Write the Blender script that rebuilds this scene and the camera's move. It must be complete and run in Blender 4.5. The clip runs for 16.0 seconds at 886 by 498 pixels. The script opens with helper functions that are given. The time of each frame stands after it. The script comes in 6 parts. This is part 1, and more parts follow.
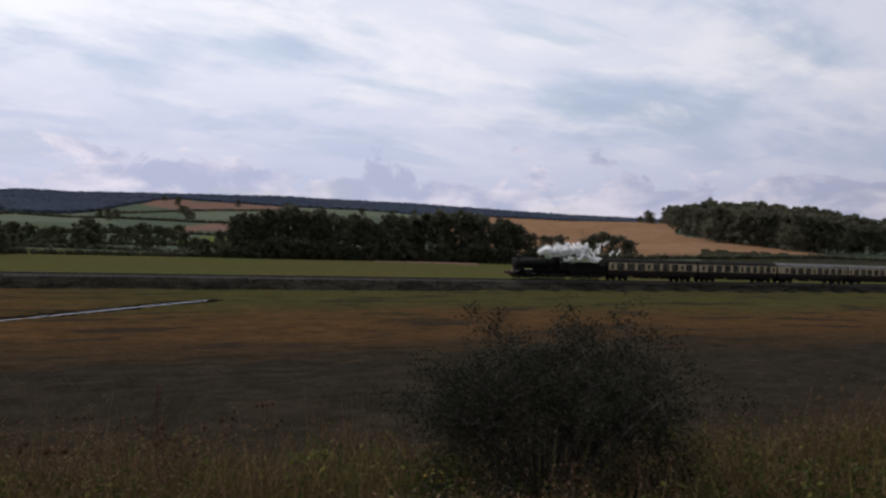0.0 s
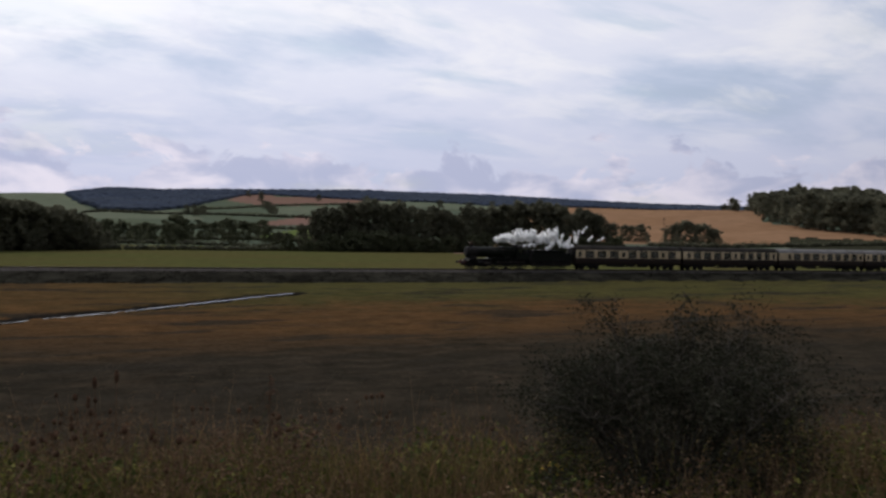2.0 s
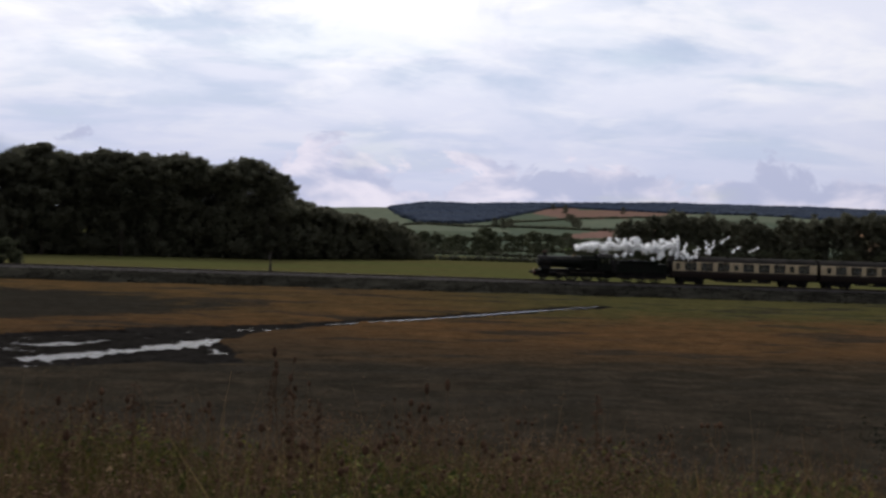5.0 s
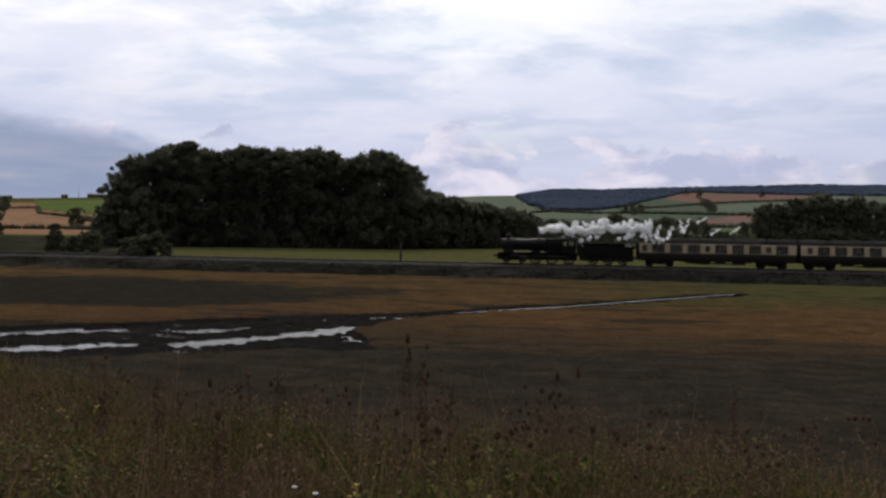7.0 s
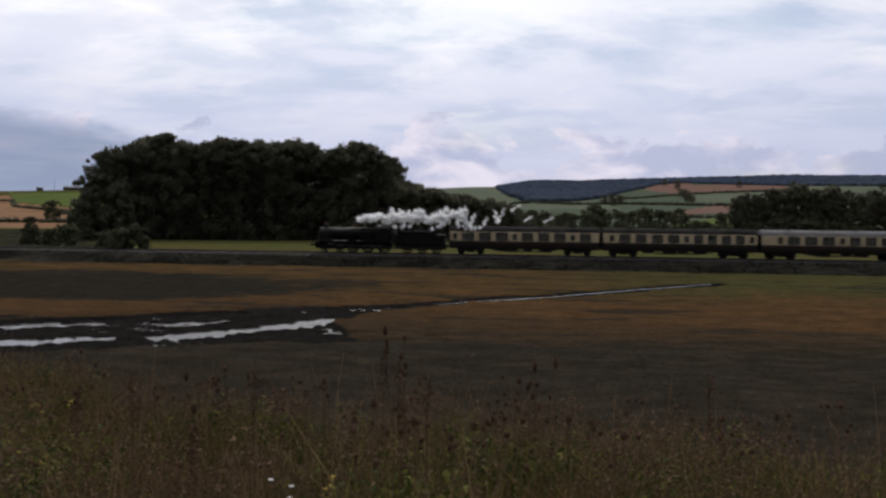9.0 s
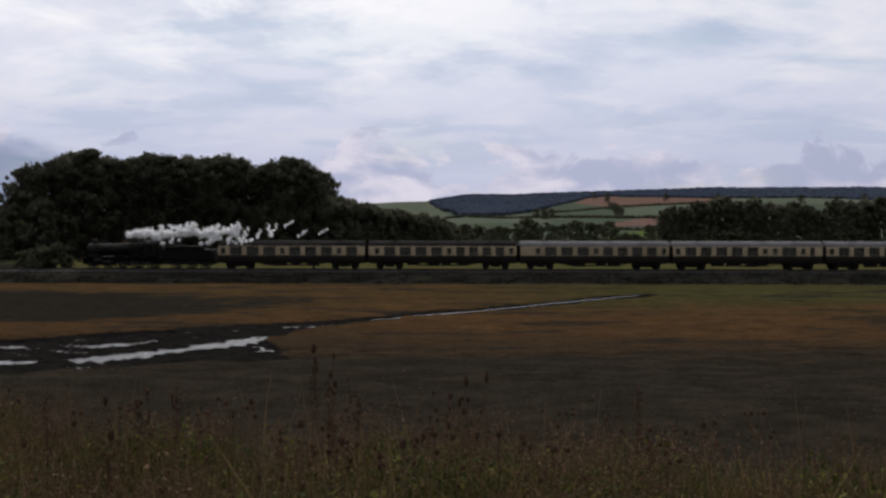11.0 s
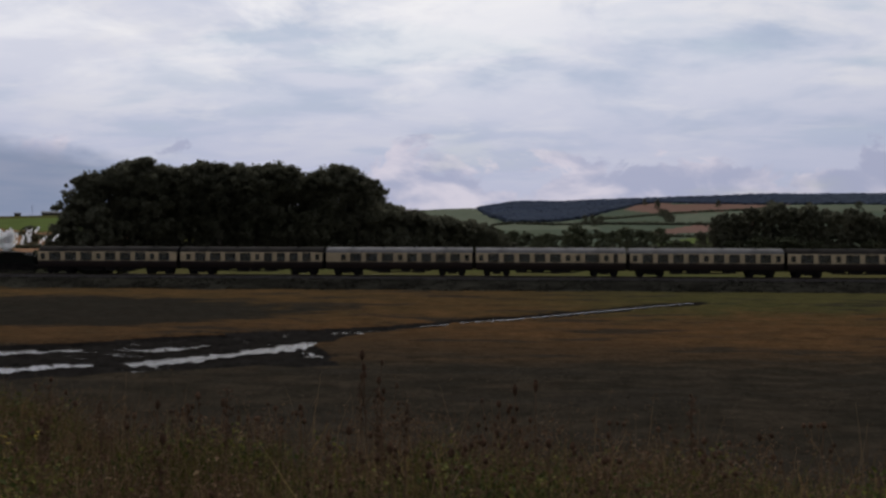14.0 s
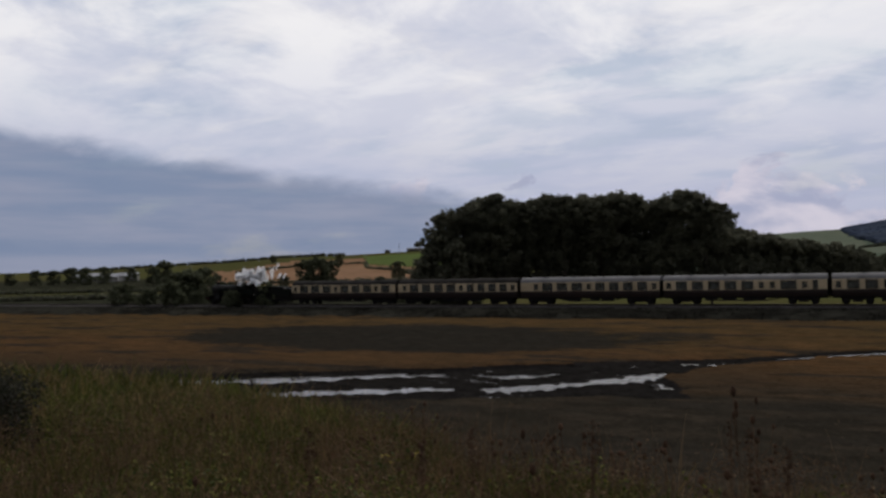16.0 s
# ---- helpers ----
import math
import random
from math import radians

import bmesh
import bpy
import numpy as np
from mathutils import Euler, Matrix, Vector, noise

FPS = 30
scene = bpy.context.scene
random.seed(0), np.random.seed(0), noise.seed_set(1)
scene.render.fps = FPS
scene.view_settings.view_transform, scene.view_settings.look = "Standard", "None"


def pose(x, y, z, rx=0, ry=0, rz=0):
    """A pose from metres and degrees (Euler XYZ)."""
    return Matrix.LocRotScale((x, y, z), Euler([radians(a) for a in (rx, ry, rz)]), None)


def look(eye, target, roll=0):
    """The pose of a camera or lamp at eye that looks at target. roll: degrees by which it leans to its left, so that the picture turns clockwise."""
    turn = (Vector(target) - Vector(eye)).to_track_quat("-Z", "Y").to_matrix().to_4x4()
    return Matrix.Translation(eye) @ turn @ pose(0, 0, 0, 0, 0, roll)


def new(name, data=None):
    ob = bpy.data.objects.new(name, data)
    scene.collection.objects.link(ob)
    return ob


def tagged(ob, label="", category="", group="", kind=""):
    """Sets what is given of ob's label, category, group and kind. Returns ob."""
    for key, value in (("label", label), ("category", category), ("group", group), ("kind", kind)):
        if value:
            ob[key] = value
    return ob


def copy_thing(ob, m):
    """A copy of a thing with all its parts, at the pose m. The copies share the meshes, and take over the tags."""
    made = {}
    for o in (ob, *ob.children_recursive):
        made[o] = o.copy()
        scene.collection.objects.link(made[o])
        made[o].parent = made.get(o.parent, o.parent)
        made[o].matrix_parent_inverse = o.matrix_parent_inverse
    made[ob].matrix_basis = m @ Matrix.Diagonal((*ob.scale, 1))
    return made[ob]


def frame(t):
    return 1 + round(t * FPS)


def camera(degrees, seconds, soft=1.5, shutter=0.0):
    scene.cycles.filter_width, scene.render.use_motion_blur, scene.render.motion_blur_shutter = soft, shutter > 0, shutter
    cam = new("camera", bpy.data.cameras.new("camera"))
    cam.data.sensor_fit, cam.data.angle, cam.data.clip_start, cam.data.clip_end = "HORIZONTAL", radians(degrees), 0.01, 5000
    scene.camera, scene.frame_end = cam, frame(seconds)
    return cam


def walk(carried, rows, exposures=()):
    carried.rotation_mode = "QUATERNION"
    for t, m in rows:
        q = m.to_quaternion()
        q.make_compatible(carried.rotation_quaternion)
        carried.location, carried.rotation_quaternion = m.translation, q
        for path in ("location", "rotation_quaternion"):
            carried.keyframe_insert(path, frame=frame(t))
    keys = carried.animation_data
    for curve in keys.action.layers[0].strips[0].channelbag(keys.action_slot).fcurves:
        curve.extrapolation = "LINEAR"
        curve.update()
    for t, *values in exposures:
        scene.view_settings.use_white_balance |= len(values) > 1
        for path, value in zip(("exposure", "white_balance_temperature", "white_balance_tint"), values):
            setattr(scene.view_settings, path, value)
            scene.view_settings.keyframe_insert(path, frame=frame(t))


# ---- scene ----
EYE_Z = 6.5            # eye above the saltmarsh, metres
RAIL_Z = 2.06          # top of the rails
TRACK_Y = 113.8        # centre line of the track
cam = camera(55.41, 16.0, 2.6, 0.35)
walk(cam, [
    (0, pose(0.393, -0.335, EYE_Z, 89.99, -1.86, -27.51)),
    (0.5, pose(0.343, -0.322, EYE_Z, 90.06, -1.93, -26.57)),
    (1, pose(0.281, -0.308, EYE_Z, 89.56, -1.82, -25.67)),
    (1.5, pose(0.229, -0.258, EYE_Z, 89.50, -1.67, -24.94)),
    (2, pose(0.183, -0.225, EYE_Z, 89.28, -1.13, -22.21)),
    (2.5, pose(0.189, -0.260, EYE_Z, 89.85, -2.83, -16.65)),
    (3, pose(0.232, -0.233, EYE_Z, 88.73, -1.49, -12.57)),
    (3.5, pose(0.207, -0.099, EYE_Z, 88.65, -2.39, -11.56)),
    (4, pose(0.139, 0.011, EYE_Z, 88.31, -1.31, -9.34)),
    (4.5, pose(0.077, 0.070, EYE_Z, 87.91, -1.23, -8.37)),
    (5, pose(0.025, 0.110, EYE_Z, 89.64, -1.83, -1.83)),
    (5.2, pose(0.029, 0.104, EYE_Z, 89.42, -1.53, -0.00)),
    (7.5, pose(0.019, 0.026, EYE_Z, 88.29, -1.01, 7.49)),
    (8, pose(0.023, 0.010, EYE_Z, 87.78, -0.88, 7.94)),
    (8.5, pose(0.024, 0.049, EYE_Z, 87.64, -1.27, 7.63)),
    (9, pose(0.047, 0.051, EYE_Z, 88.09, -0.72, 5.48)),
    (9.5, pose(0.063, 0.035, EYE_Z, 88.12, -0.90, 2.95)),
    (10, pose(0.083, 0.045, EYE_Z, 88.35, -0.68, 1.14)),
    (10.2, pose(0.093, 0.062, EYE_Z, 88.29, -0.34, 0.75)),
    (12.3, pose(0.078, 0.135, EYE_Z, 90.83, 0.44, 1.56)),
    (12.5, pose(0.090, 0.133, EYE_Z, 90.51, 0.19, 1.82)),
    (13, pose(0.082, 0.171, EYE_Z, 90.49, 0.54, 2.05)),
    (13.5, pose(0.095, 0.152, EYE_Z, 90.40, 0.39, 2.73)),
    (14, pose(0.079, 0.161, EYE_Z, 89.57, -0.17, 4.25)),
    (14.5, pose(0.055, 0.144, EYE_Z, 89.75, -0.58, 9.77)),
    (15, pose(0.041, 0.130, EYE_Z, 89.99, -0.58, 17.08)),
    (15.5, pose(-0.018, 0.160, EYE_Z, 90.47, 0.35, 23.01)),
    (16, pose(-0.099, 0.309, EYE_Z, 91.74, 1.02, 27.27)),
], exposures=[(0.0, 0.0), (2.0, 0.0), (3.0, 0.0), (5.0, 0.05), (8.0, 0.03), (9.5, 0.02), (12.2, -0.3), (13.5, -0.36), (14.5, -0.24), (16.0, -0.34)])

# ---- world and light ----
def sky_world():
    world = bpy.data.worlds.new("world")
    scene.world = world
    world.use_nodes = True
    nt = world.node_tree
    nt.nodes.clear()
    N, L = nt.nodes.new, nt.links.new

    def math_node(op, a, b=None, clamp=False):
        n = N("ShaderNodeMath")
        n.operation, n.use_clamp = op, clamp
        for i, v in enumerate((a, b)):
            if v is None:
                continue
            if isinstance(v, (int, float)):
                n.inputs[i].default_value = v
            else:
                L(v, n.inputs[i])
        return n.outputs[0]

    def smooth(v, lo, hi):
        n = N("ShaderNodeMapRange")
        n.interpolation_type = "SMOOTHSTEP"
        n.inputs["From Min"].default_value, n.inputs["From Max"].default_value = lo, hi
        L(v, n.inputs["Value"])
        return n.outputs["Result"]

    def blend(fac, a, b):
        n = N("ShaderNodeMix")
        n.data_type = "RGBA"
        L(fac, n.inputs["Factor"])
        for sock, v in ((n.inputs[6], a), (n.inputs[7], b)):
            if isinstance(v, tuple):
                sock.default_value = (*v, 1)
            else:
                L(v, sock)
        return n.outputs[2]

    def noise_of(vec, scale, detail, rough, distort=0.0):
        n = N("ShaderNodeTexNoise")
        n.inputs["Scale"].default_value, n.inputs["Detail"].default_value = scale, detail
        n.inputs["Roughness"].default_value, n.inputs["Distortion"].default_value = rough, distort
        L(vec, n.inputs["Vector"])
        return n.outputs["Fac"]

    def vec(x, y, z):
        n = N("ShaderNodeCombineXYZ")
        for i, v in enumerate((x, y, z)):
            if isinstance(v, (int, float)):
                n.inputs[i].default_value = v
            else:
                L(v, n.inputs[i])
        return n.outputs[0]

    sky = N("ShaderNodeTexSky")
    sky.sky_type, sky.sun_disc = "NISHITA", False
    sky.sun_elevation, sky.sun_rotation = radians(38), radians(-15)
    clear = N("ShaderNodeBackground")
    L(sky.outputs[0], clear.inputs[0])
    clear.inputs[1].default_value = 0.07

    coord = N("ShaderNodeTexCoord")
    sep = N("ShaderNodeSeparateXYZ")
    L(coord.outputs["Generated"], sep.inputs[0])
    x, y, z = sep.outputs
    up = math_node("MAXIMUM", z, 0.0)
    low = math_node("ADD", up, 0.20)
    # the cloud sheet, seen in perspective
    px, py = math_node("DIVIDE", x, low), math_node("DIVIDE", y, low)
    sheet = noise_of(vec(math_node("MULTIPLY", px, 0.8), py, 0.0), 1.7, 10, 0.56, 0.25)
    wisps = noise_of(vec(math_node("MULTIPLY", px, 0.7), py, 3.7), 3.4, 10, 0.6, 0.3)
    azim = math_node("ARCTAN2", x, y)
    cloud = blend(smooth(sheet, 0.34, 0.56), (0.58, 0.66, 0.84), (0.82, 0.84, 0.97))
    cloud = blend(math_node("MULTIPLY", smooth(wisps, 0.46, 0.66), 0.75), cloud, (0.98, 0.97, 1.02))
    # thin windows of pale blue with ragged edges
    window = noise_of(vec(math_node("MULTIPLY", px, 0.55), math_node("MULTIPLY", py, 1.25), 8.3), 2.3, 9, 0.52, 0.2)
    cloud = blend(math_node("MULTIPLY", smooth(window, 0.57, 0.69), 0.7), cloud, (0.56, 0.67, 0.83))
    # brighter overhead, towards the sun behind the cloud
    crest = noise_of(vec(px, py, 12.0), 2.6, 9, 0.6, 0.4)
    crest = math_node("MULTIPLY", smooth(crest, 0.38, 0.62), smooth(up, 0.10, 0.30))
    crest = math_node("MULTIPLY", crest, smooth(azim, 0.45, -0.15))
    cloud = blend(math_node("MULTIPLY", crest, 0.8), cloud, (1.20, 1.18, 1.19))
    # paler and greyer towards the horizon
    cloud = blend(math_node("MULTIPLY", smooth(up, 0.22, 0.06), 0.72), cloud, (0.54, 0.57, 0.77))
    # heaped clouds low over the hills, crisp above and grey below
    heap = noise_of(vec(math_node("MULTIPLY", azim, 7.0), math_node("MULTIPLY", up, 15.0), 1.3), 1.5, 8, 0.55, 0.3)
    towers = noise_of(vec(math_node("MULTIPLY", azim, 6.0), math_node("MULTIPLY", up, 9.0), 4.4), 1.9, 9, 0.58, 0.4)
    lift = math_node("SUBTRACT", towers, math_node("MULTIPLY", math_node("SUBTRACT", up, 0.085), 4.5))
    mass = math_node("MULTIPLY", smooth(lift, 0.47, 0.53), smooth(up, 0.020, 0.045))
    body = blend(smooth(heap, 0.38, 0.62), (0.46, 0.49, 0.68), (0.86, 0.80, 0.91))
    cloud = blend(math_node("MULTIPLY", mass, 0.8), cloud, body)
    # a slate-blue bank of cloud to the west, under a ragged upper edge
    edge = math_node("MULTIPLY", math_node("ADD", azim, 0.55), -0.13)
    edge = math_node("ADD", edge, 0.105)
    edge = math_node("ADD", edge, math_node("MULTIPLY", math_node("SUBTRACT", heap, 0.5), 0.05))
    bank = smooth(math_node("SUBTRACT", edge, up), -0.010, 0.016)
    bank = math_node("MULTIPLY", bank, smooth(azim, -0.36, -0.44))
    streak = noise_of(vec(math_node("MULTIPLY", azim, 3.0), math_node("MULTIPLY", up, 26.0), 5.0), 1.4, 6, 0.5)
    slate = blend(smooth(streak, 0.35, 0.65), (0.23, 0.30, 0.46), (0.33, 0.37, 0.51))
    cloud = blend(math_node("MULTIPLY", bank, 0.92), cloud, slate)
    # brightest round the hidden sun ahead, duller behind
    glow = smooth(math_node("ADD", math_node("ADD", math_node("MULTIPLY", y, 0.75), math_node("MULTIPLY", z, 0.40)), math_node("MULTIPLY", x, -0.32)), -0.9, 0.85)
    cloud_bg = N("ShaderNodeBackground")
    L(cloud, cloud_bg.inputs[0])
    L(math_node("ADD", math_node("MULTIPLY", glow, 0.75), 0.22), cloud_bg.inputs[1])
    mix = N("ShaderNodeMixShader")
    cover = smooth(sheet, 0.22, 0.46)
    L(math_node("ADD", math_node("MULTIPLY", cover, 0.32), 0.66, True), mix.inputs[0])
    L(clear.outputs[0], mix.inputs[1])
    L(cloud_bg.outputs[0], mix.inputs[2])
    out = N("ShaderNodeOutputWorld")
    L(mix.outputs[0], out.inputs[0])


sky_world()
sun_data = bpy.data.lights.new("sun", "SUN")
sun_data.energy, sun_data.angle, sun_data.color = 1.6, radians(16), (1.0, 0.96, 0.9)
sun = new("sun", sun_data)
sun.matrix_world = look((0, 0, 80), (0 + 15, 80 * -1.24, 0))


# ---- materials ----
def material(name, base, rough=0.85, metal=0.0, vary=0.35, scale=3.0, bump=0.0, per_object=0.0, per_island=0.0,
             second=None, second_scale=0.4, spec=0.3):
    """A surface with grain at two scales: base colour, a second tone in patches, fine relief."""
    m = bpy.data.materials.new(name)
    m.use_nodes = True
    nt = m.node_tree
    N, L = nt.nodes.new, nt.links.new
    bsdf = nt.nodes["Principled BSDF"]
    bsdf.inputs["Roughness"].default_value, bsdf.inputs["Metallic"].default_value = rough, metal
    bsdf.inputs["Specular IOR Level"].default_value = spec
    geo = N("ShaderNodeNewGeometry")
    coord = N("ShaderNodeTexCoord")
    fine, broad = N("ShaderNodeTexNoise"), N("ShaderNodeTexNoise")
    for n, s, d in ((fine, scale, 8), (broad, scale * second_scale, 4)):
        n.inputs["Scale"].default_value, n.inputs["Detail"].default_value = s, d
        L(coord.outputs["Object"], n.inputs["Vector"])
    tone = N("ShaderNodeMix")
    tone.data_type = "RGBA"
    tone.inputs[6].default_value = (*base, 1)
    tone.inputs[7].default_value = (*(second or tuple(c * 0.6 for c in base)), 1)
    ramp = N("ShaderNodeMapRange")
    ramp.inputs["From Min"].default_value, ramp.inputs["From Max"].default_value = 0.4, 0.62
    L(broad.outputs["Fac"], ramp.inputs["Value"])
    L(ramp.outputs[0], tone.inputs[0])
    hsv = N("ShaderNodeHueSaturation")
    L(tone.outputs[2], hsv.inputs["Color"])
    value = N("ShaderNodeMapRange")
    value.inputs["From Min"].default_value, value.inputs["From Max"].default_value = 0.25, 0.75
    value.inputs["To Min"].default_value, value.inputs["To Max"].default_value = 1 - vary, 1 + vary
    L(fine.outputs["Fac"], value.inputs["Value"])
    last = value.outputs[0]
    for amount, socket in ((per_object, None), (per_island, geo.outputs["Random Per Island"])):
        if amount:
            if socket is None:
                socket = N("ShaderNodeObjectInfo").outputs["Random"]
            r = N("ShaderNodeMapRange")
            r.inputs["To Min"].default_value, r.inputs["To Max"].default_value = 1 - amount, 1 + amount
            L(socket, r.inputs["Value"])
            mul = N("ShaderNodeMath")
            mul.operation = "MULTIPLY"
            L(last, mul.inputs[0]), L(r.outputs[0], mul.inputs[1])
            last = mul.outputs[0]
    L(last, hsv.inputs["Value"])
    L(hsv.outputs[0], bsdf.inputs["Base Color"])
    if bump:
        b = N("ShaderNodeBump")
        b.inputs["Strength"].default_value, b.inputs["Distance"].default_value = 0.6, bump
        L(fine.outputs["Fac"], b.inputs["Height"])
        L(b.outputs[0], bsdf.inputs["Normal"])
    return m


def zoned_marsh():
    """Saltmarsh turf: dark wet sward near, rusty glasswort in the middle, olive grass against the bank; bare mud in the low parts."""
    m = bpy.data.materials.new("saltmarsh")
    m.use_nodes = True
    nt = m.node_tree
    N, L = nt.nodes.new, nt.links.new
    bsdf = nt.nodes["Principled BSDF"]
    bsdf.inputs["Specular IOR Level"].default_value = 0.0
    geo = N("ShaderNodeNewGeometry")
    sep = N("ShaderNodeSeparateXYZ")
    L(geo.outputs["Position"], sep.inputs[0])

    def noise_of(scale, detail, stretch):
        mp = N("ShaderNodeMapping")
        mp.inputs["Scale"].default_value = stretch
        L(geo.outputs["Position"], mp.inputs[0])
        n = N("ShaderNodeTexNoise")
        n.inputs["Scale"].default_value, n.inputs["Detail"].default_value = scale, detail
        n.inputs["Roughness"].default_value = 0.62
        L(mp.outputs[0], n.inputs["Vector"])
        return n.outputs["Fac"]

    def op(kind, a, b):
        n = N("ShaderNodeMath")
        n.operation = kind
        for i, v in enumerate((a, b)):
            if isinstance(v, (int, float)):
                n.inputs[i].default_value = v
            else:
                L(v, n.inputs[i])
        return n.outputs[0]

    def smooth(v, lo, hi):
        n = N("ShaderNodeMapRange")
        n.interpolation_type = "SMOOTHSTEP"
        n.inputs["From Min"].default_value, n.inputs["From Max"].default_value = lo, hi
        L(v, n.inputs["Value"])
        return n.outputs[0]

    def blend(fac, a, b):
        n = N("ShaderNodeMix")
        n.data_type = "RGBA"
        L(fac, n.inputs[0])
        for sock, v in ((n.inputs[6], a), (n.inputs[7], b)):
            if isinstance(v, tuple):
                sock.default_value = (*v, 1)
            else:
                L(v, sock)
        return n.outputs[2]

    wide = noise_of(0.05, 5, (0.35, 1, 1))
    mid = noise_of(0.45, 6, (0.55, 1, 1))
    fine = noise_of(4.0, 8, (0.9, 1, 1))
    x, y, z = sep.outputs
    reach = op("ADD", y, op("MULTIPLY", op("SUBTRACT", wide, 0.5), 46.0))
    reach = op("ADD", reach, op("MULTIPLY", op("SUBTRACT", mid, 0.5), 24.0))
    col = blend(smooth(mid, 0.35, 0.65), (0.029, 0.025, 0.0185), (0.046, 0.037, 0.0265))
    rust = blend(smooth(mid, 0.35, 0.7), (0.114, 0.062, 0.028), (0.066, 0.042, 0.022))
    olive = blend(smooth(mid, 0.35, 0.7), (0.082, 0.072, 0.027), (0.058, 0.057, 0.0235))
    col = blend(smooth(reach, 40, 63), col, rust)
    col = blend(smooth(reach, 66, 86), col, olive)
    # pale dead stalks in flecks over the wet sward
    fleck = noise_of(1.5, 7, (0.7, 1.25, 1))
    col = blend(op("MULTIPLY", smooth(fleck, 0.58, 0.68), 0.4), col, (0.078, 0.064, 0.043))
    # a bare dark flat west of the creek
    dx, dy = op("DIVIDE", op("ADD", x, 45.0), 30.0), op("DIVIDE", op("SUBTRACT", y, 76.0), 13.0)
    flat = op("ADD", op("MULTIPLY", dx, dx), op("MULTIPLY", dy, dy))
    flat = op("ADD", flat, op("MULTIPLY", op("SUBTRACT", mid, 0.5), 2.4))
    flat = op("ADD", flat, op("MULTIPLY", op("SUBTRACT", wide, 0.5), 2.6))
    westrust = op("MULTIPLY", smooth(x, 24, -6), smooth(reach, 64, 76))
    col = blend(op("MULTIPLY", westrust, 0.8), col, rust)
    col = blend(op("MULTIPLY", smooth(flat, 1.25, 0.75), 0.9), col, (0.023, 0.023, 0.0195))
    # dark drains and trampled streaks across the flats
    drains = noise_of(0.2, 8, (0.35, 1.1, 1))
    col = blend(op("MULTIPLY", smooth(drains, 0.53, 0.60), 0.8), col, (0.035, 0.030, 0.023))
    # scrub on the railway's bank
    foot = op("ADD", y, op("MULTIPLY", op("SUBTRACT", mid, 0.5), 0.8))
    foot = op("SUBTRACT", foot, op("MULTIPLY", x, 0.010))
    scrub = blend(smooth(mid, 0.38, 0.62), (0.020, 0.019, 0.015), (0.042, 0.040, 0.031))
    col = blend(smooth(foot, 104.9, 105.3), col, scrub)
    bed = op("SUBTRACT", z, op("MULTIPLY", smooth(y, 62, 104), 0.5))
    mud = smooth(bed, -0.06, -0.12)
    col = blend(mud, col, (0.021, 0.019, 0.017))
    dark = N("ShaderNodeMapRange")
    dark.inputs["From Min"].default_value, dark.inputs["From Max"].default_value = 0.33, 0.67
    dark.inputs["To Min"].default_value, dark.inputs["To Max"].default_value = 0.34, 1.14
    blotch = noise_of(1.1, 7, (0.6, 1, 1))
    L(op("ADD", op("MULTIPLY", fine, 0.55), op("MULTIPLY", blotch, 0.45)), dark.inputs[0])
    hsv = N("ShaderNodeHueSaturation")
    L(col, hsv.inputs["Color"]), L(dark.outputs[0], hsv.inputs["Value"])
    L(hsv.outputs[0], bsdf.inputs["Base Color"])
    rough = N("ShaderNodeMapRange")
    rough.inputs["To Min"].default_value, rough.inputs["To Max"].default_value = 0.98, 0.75
    L(mud, rough.inputs[0])
    L(rough.outputs[0], bsdf.inputs["Roughness"])
    b = N("ShaderNodeBump")
    b.inputs["Distance"].default_value = 0.12
    L(fine, b.inputs["Height"]), L(b.outputs[0], bsdf.inputs["Normal"])
    return m


def leaf_material(name, base, vary=0.35, through_light=0.25):
    pale = base[0] > 0.5
    m = material(name, base, 0.85, 0, 0.03 if pale else 0.25, 0.35, 0, 0.0 if pale else 0.18, vary,
                 second=tuple(c * (0.97 if pale else 0.7) for c in base), second_scale=0.5, spec=0.0 if pale else 0.05)
    nt = m.node_tree
    bsdf = nt.nodes["Principled BSDF"]
    tr = nt.nodes.new("ShaderNodeBsdfTranslucent")
    mix = nt.nodes.new("ShaderNodeMixShader")
    mix.inputs[0].default_value = through_light
    colour = bsdf.inputs["Base Color"].links[0].from_socket
    nt.links.new(colour, tr.inputs[0])
    nt.links.new(bsdf.outputs[0], mix.inputs[1]), nt.links.new(tr.outputs[0], mix.inputs[2])
    nt.links.new(mix.outputs[0], nt.nodes["Material Output"].inputs[0])
    return m


def glass_material():
    m = bpy.data.materials.new("window_glass")
    m.use_nodes = True
    nt = m.node_tree
    bsdf = nt.nodes["Principled BSDF"]
    bsdf.inputs["Base Color"].default_value = (0.30, 0.31, 0.29, 1)
    bsdf.inputs["Specular IOR Level"].default_value = 0.3
    bsdf.inputs["Roughness"].default_value = 0.03
    bsdf.inputs["Transmission Weight"].default_value = 0.85
    return m


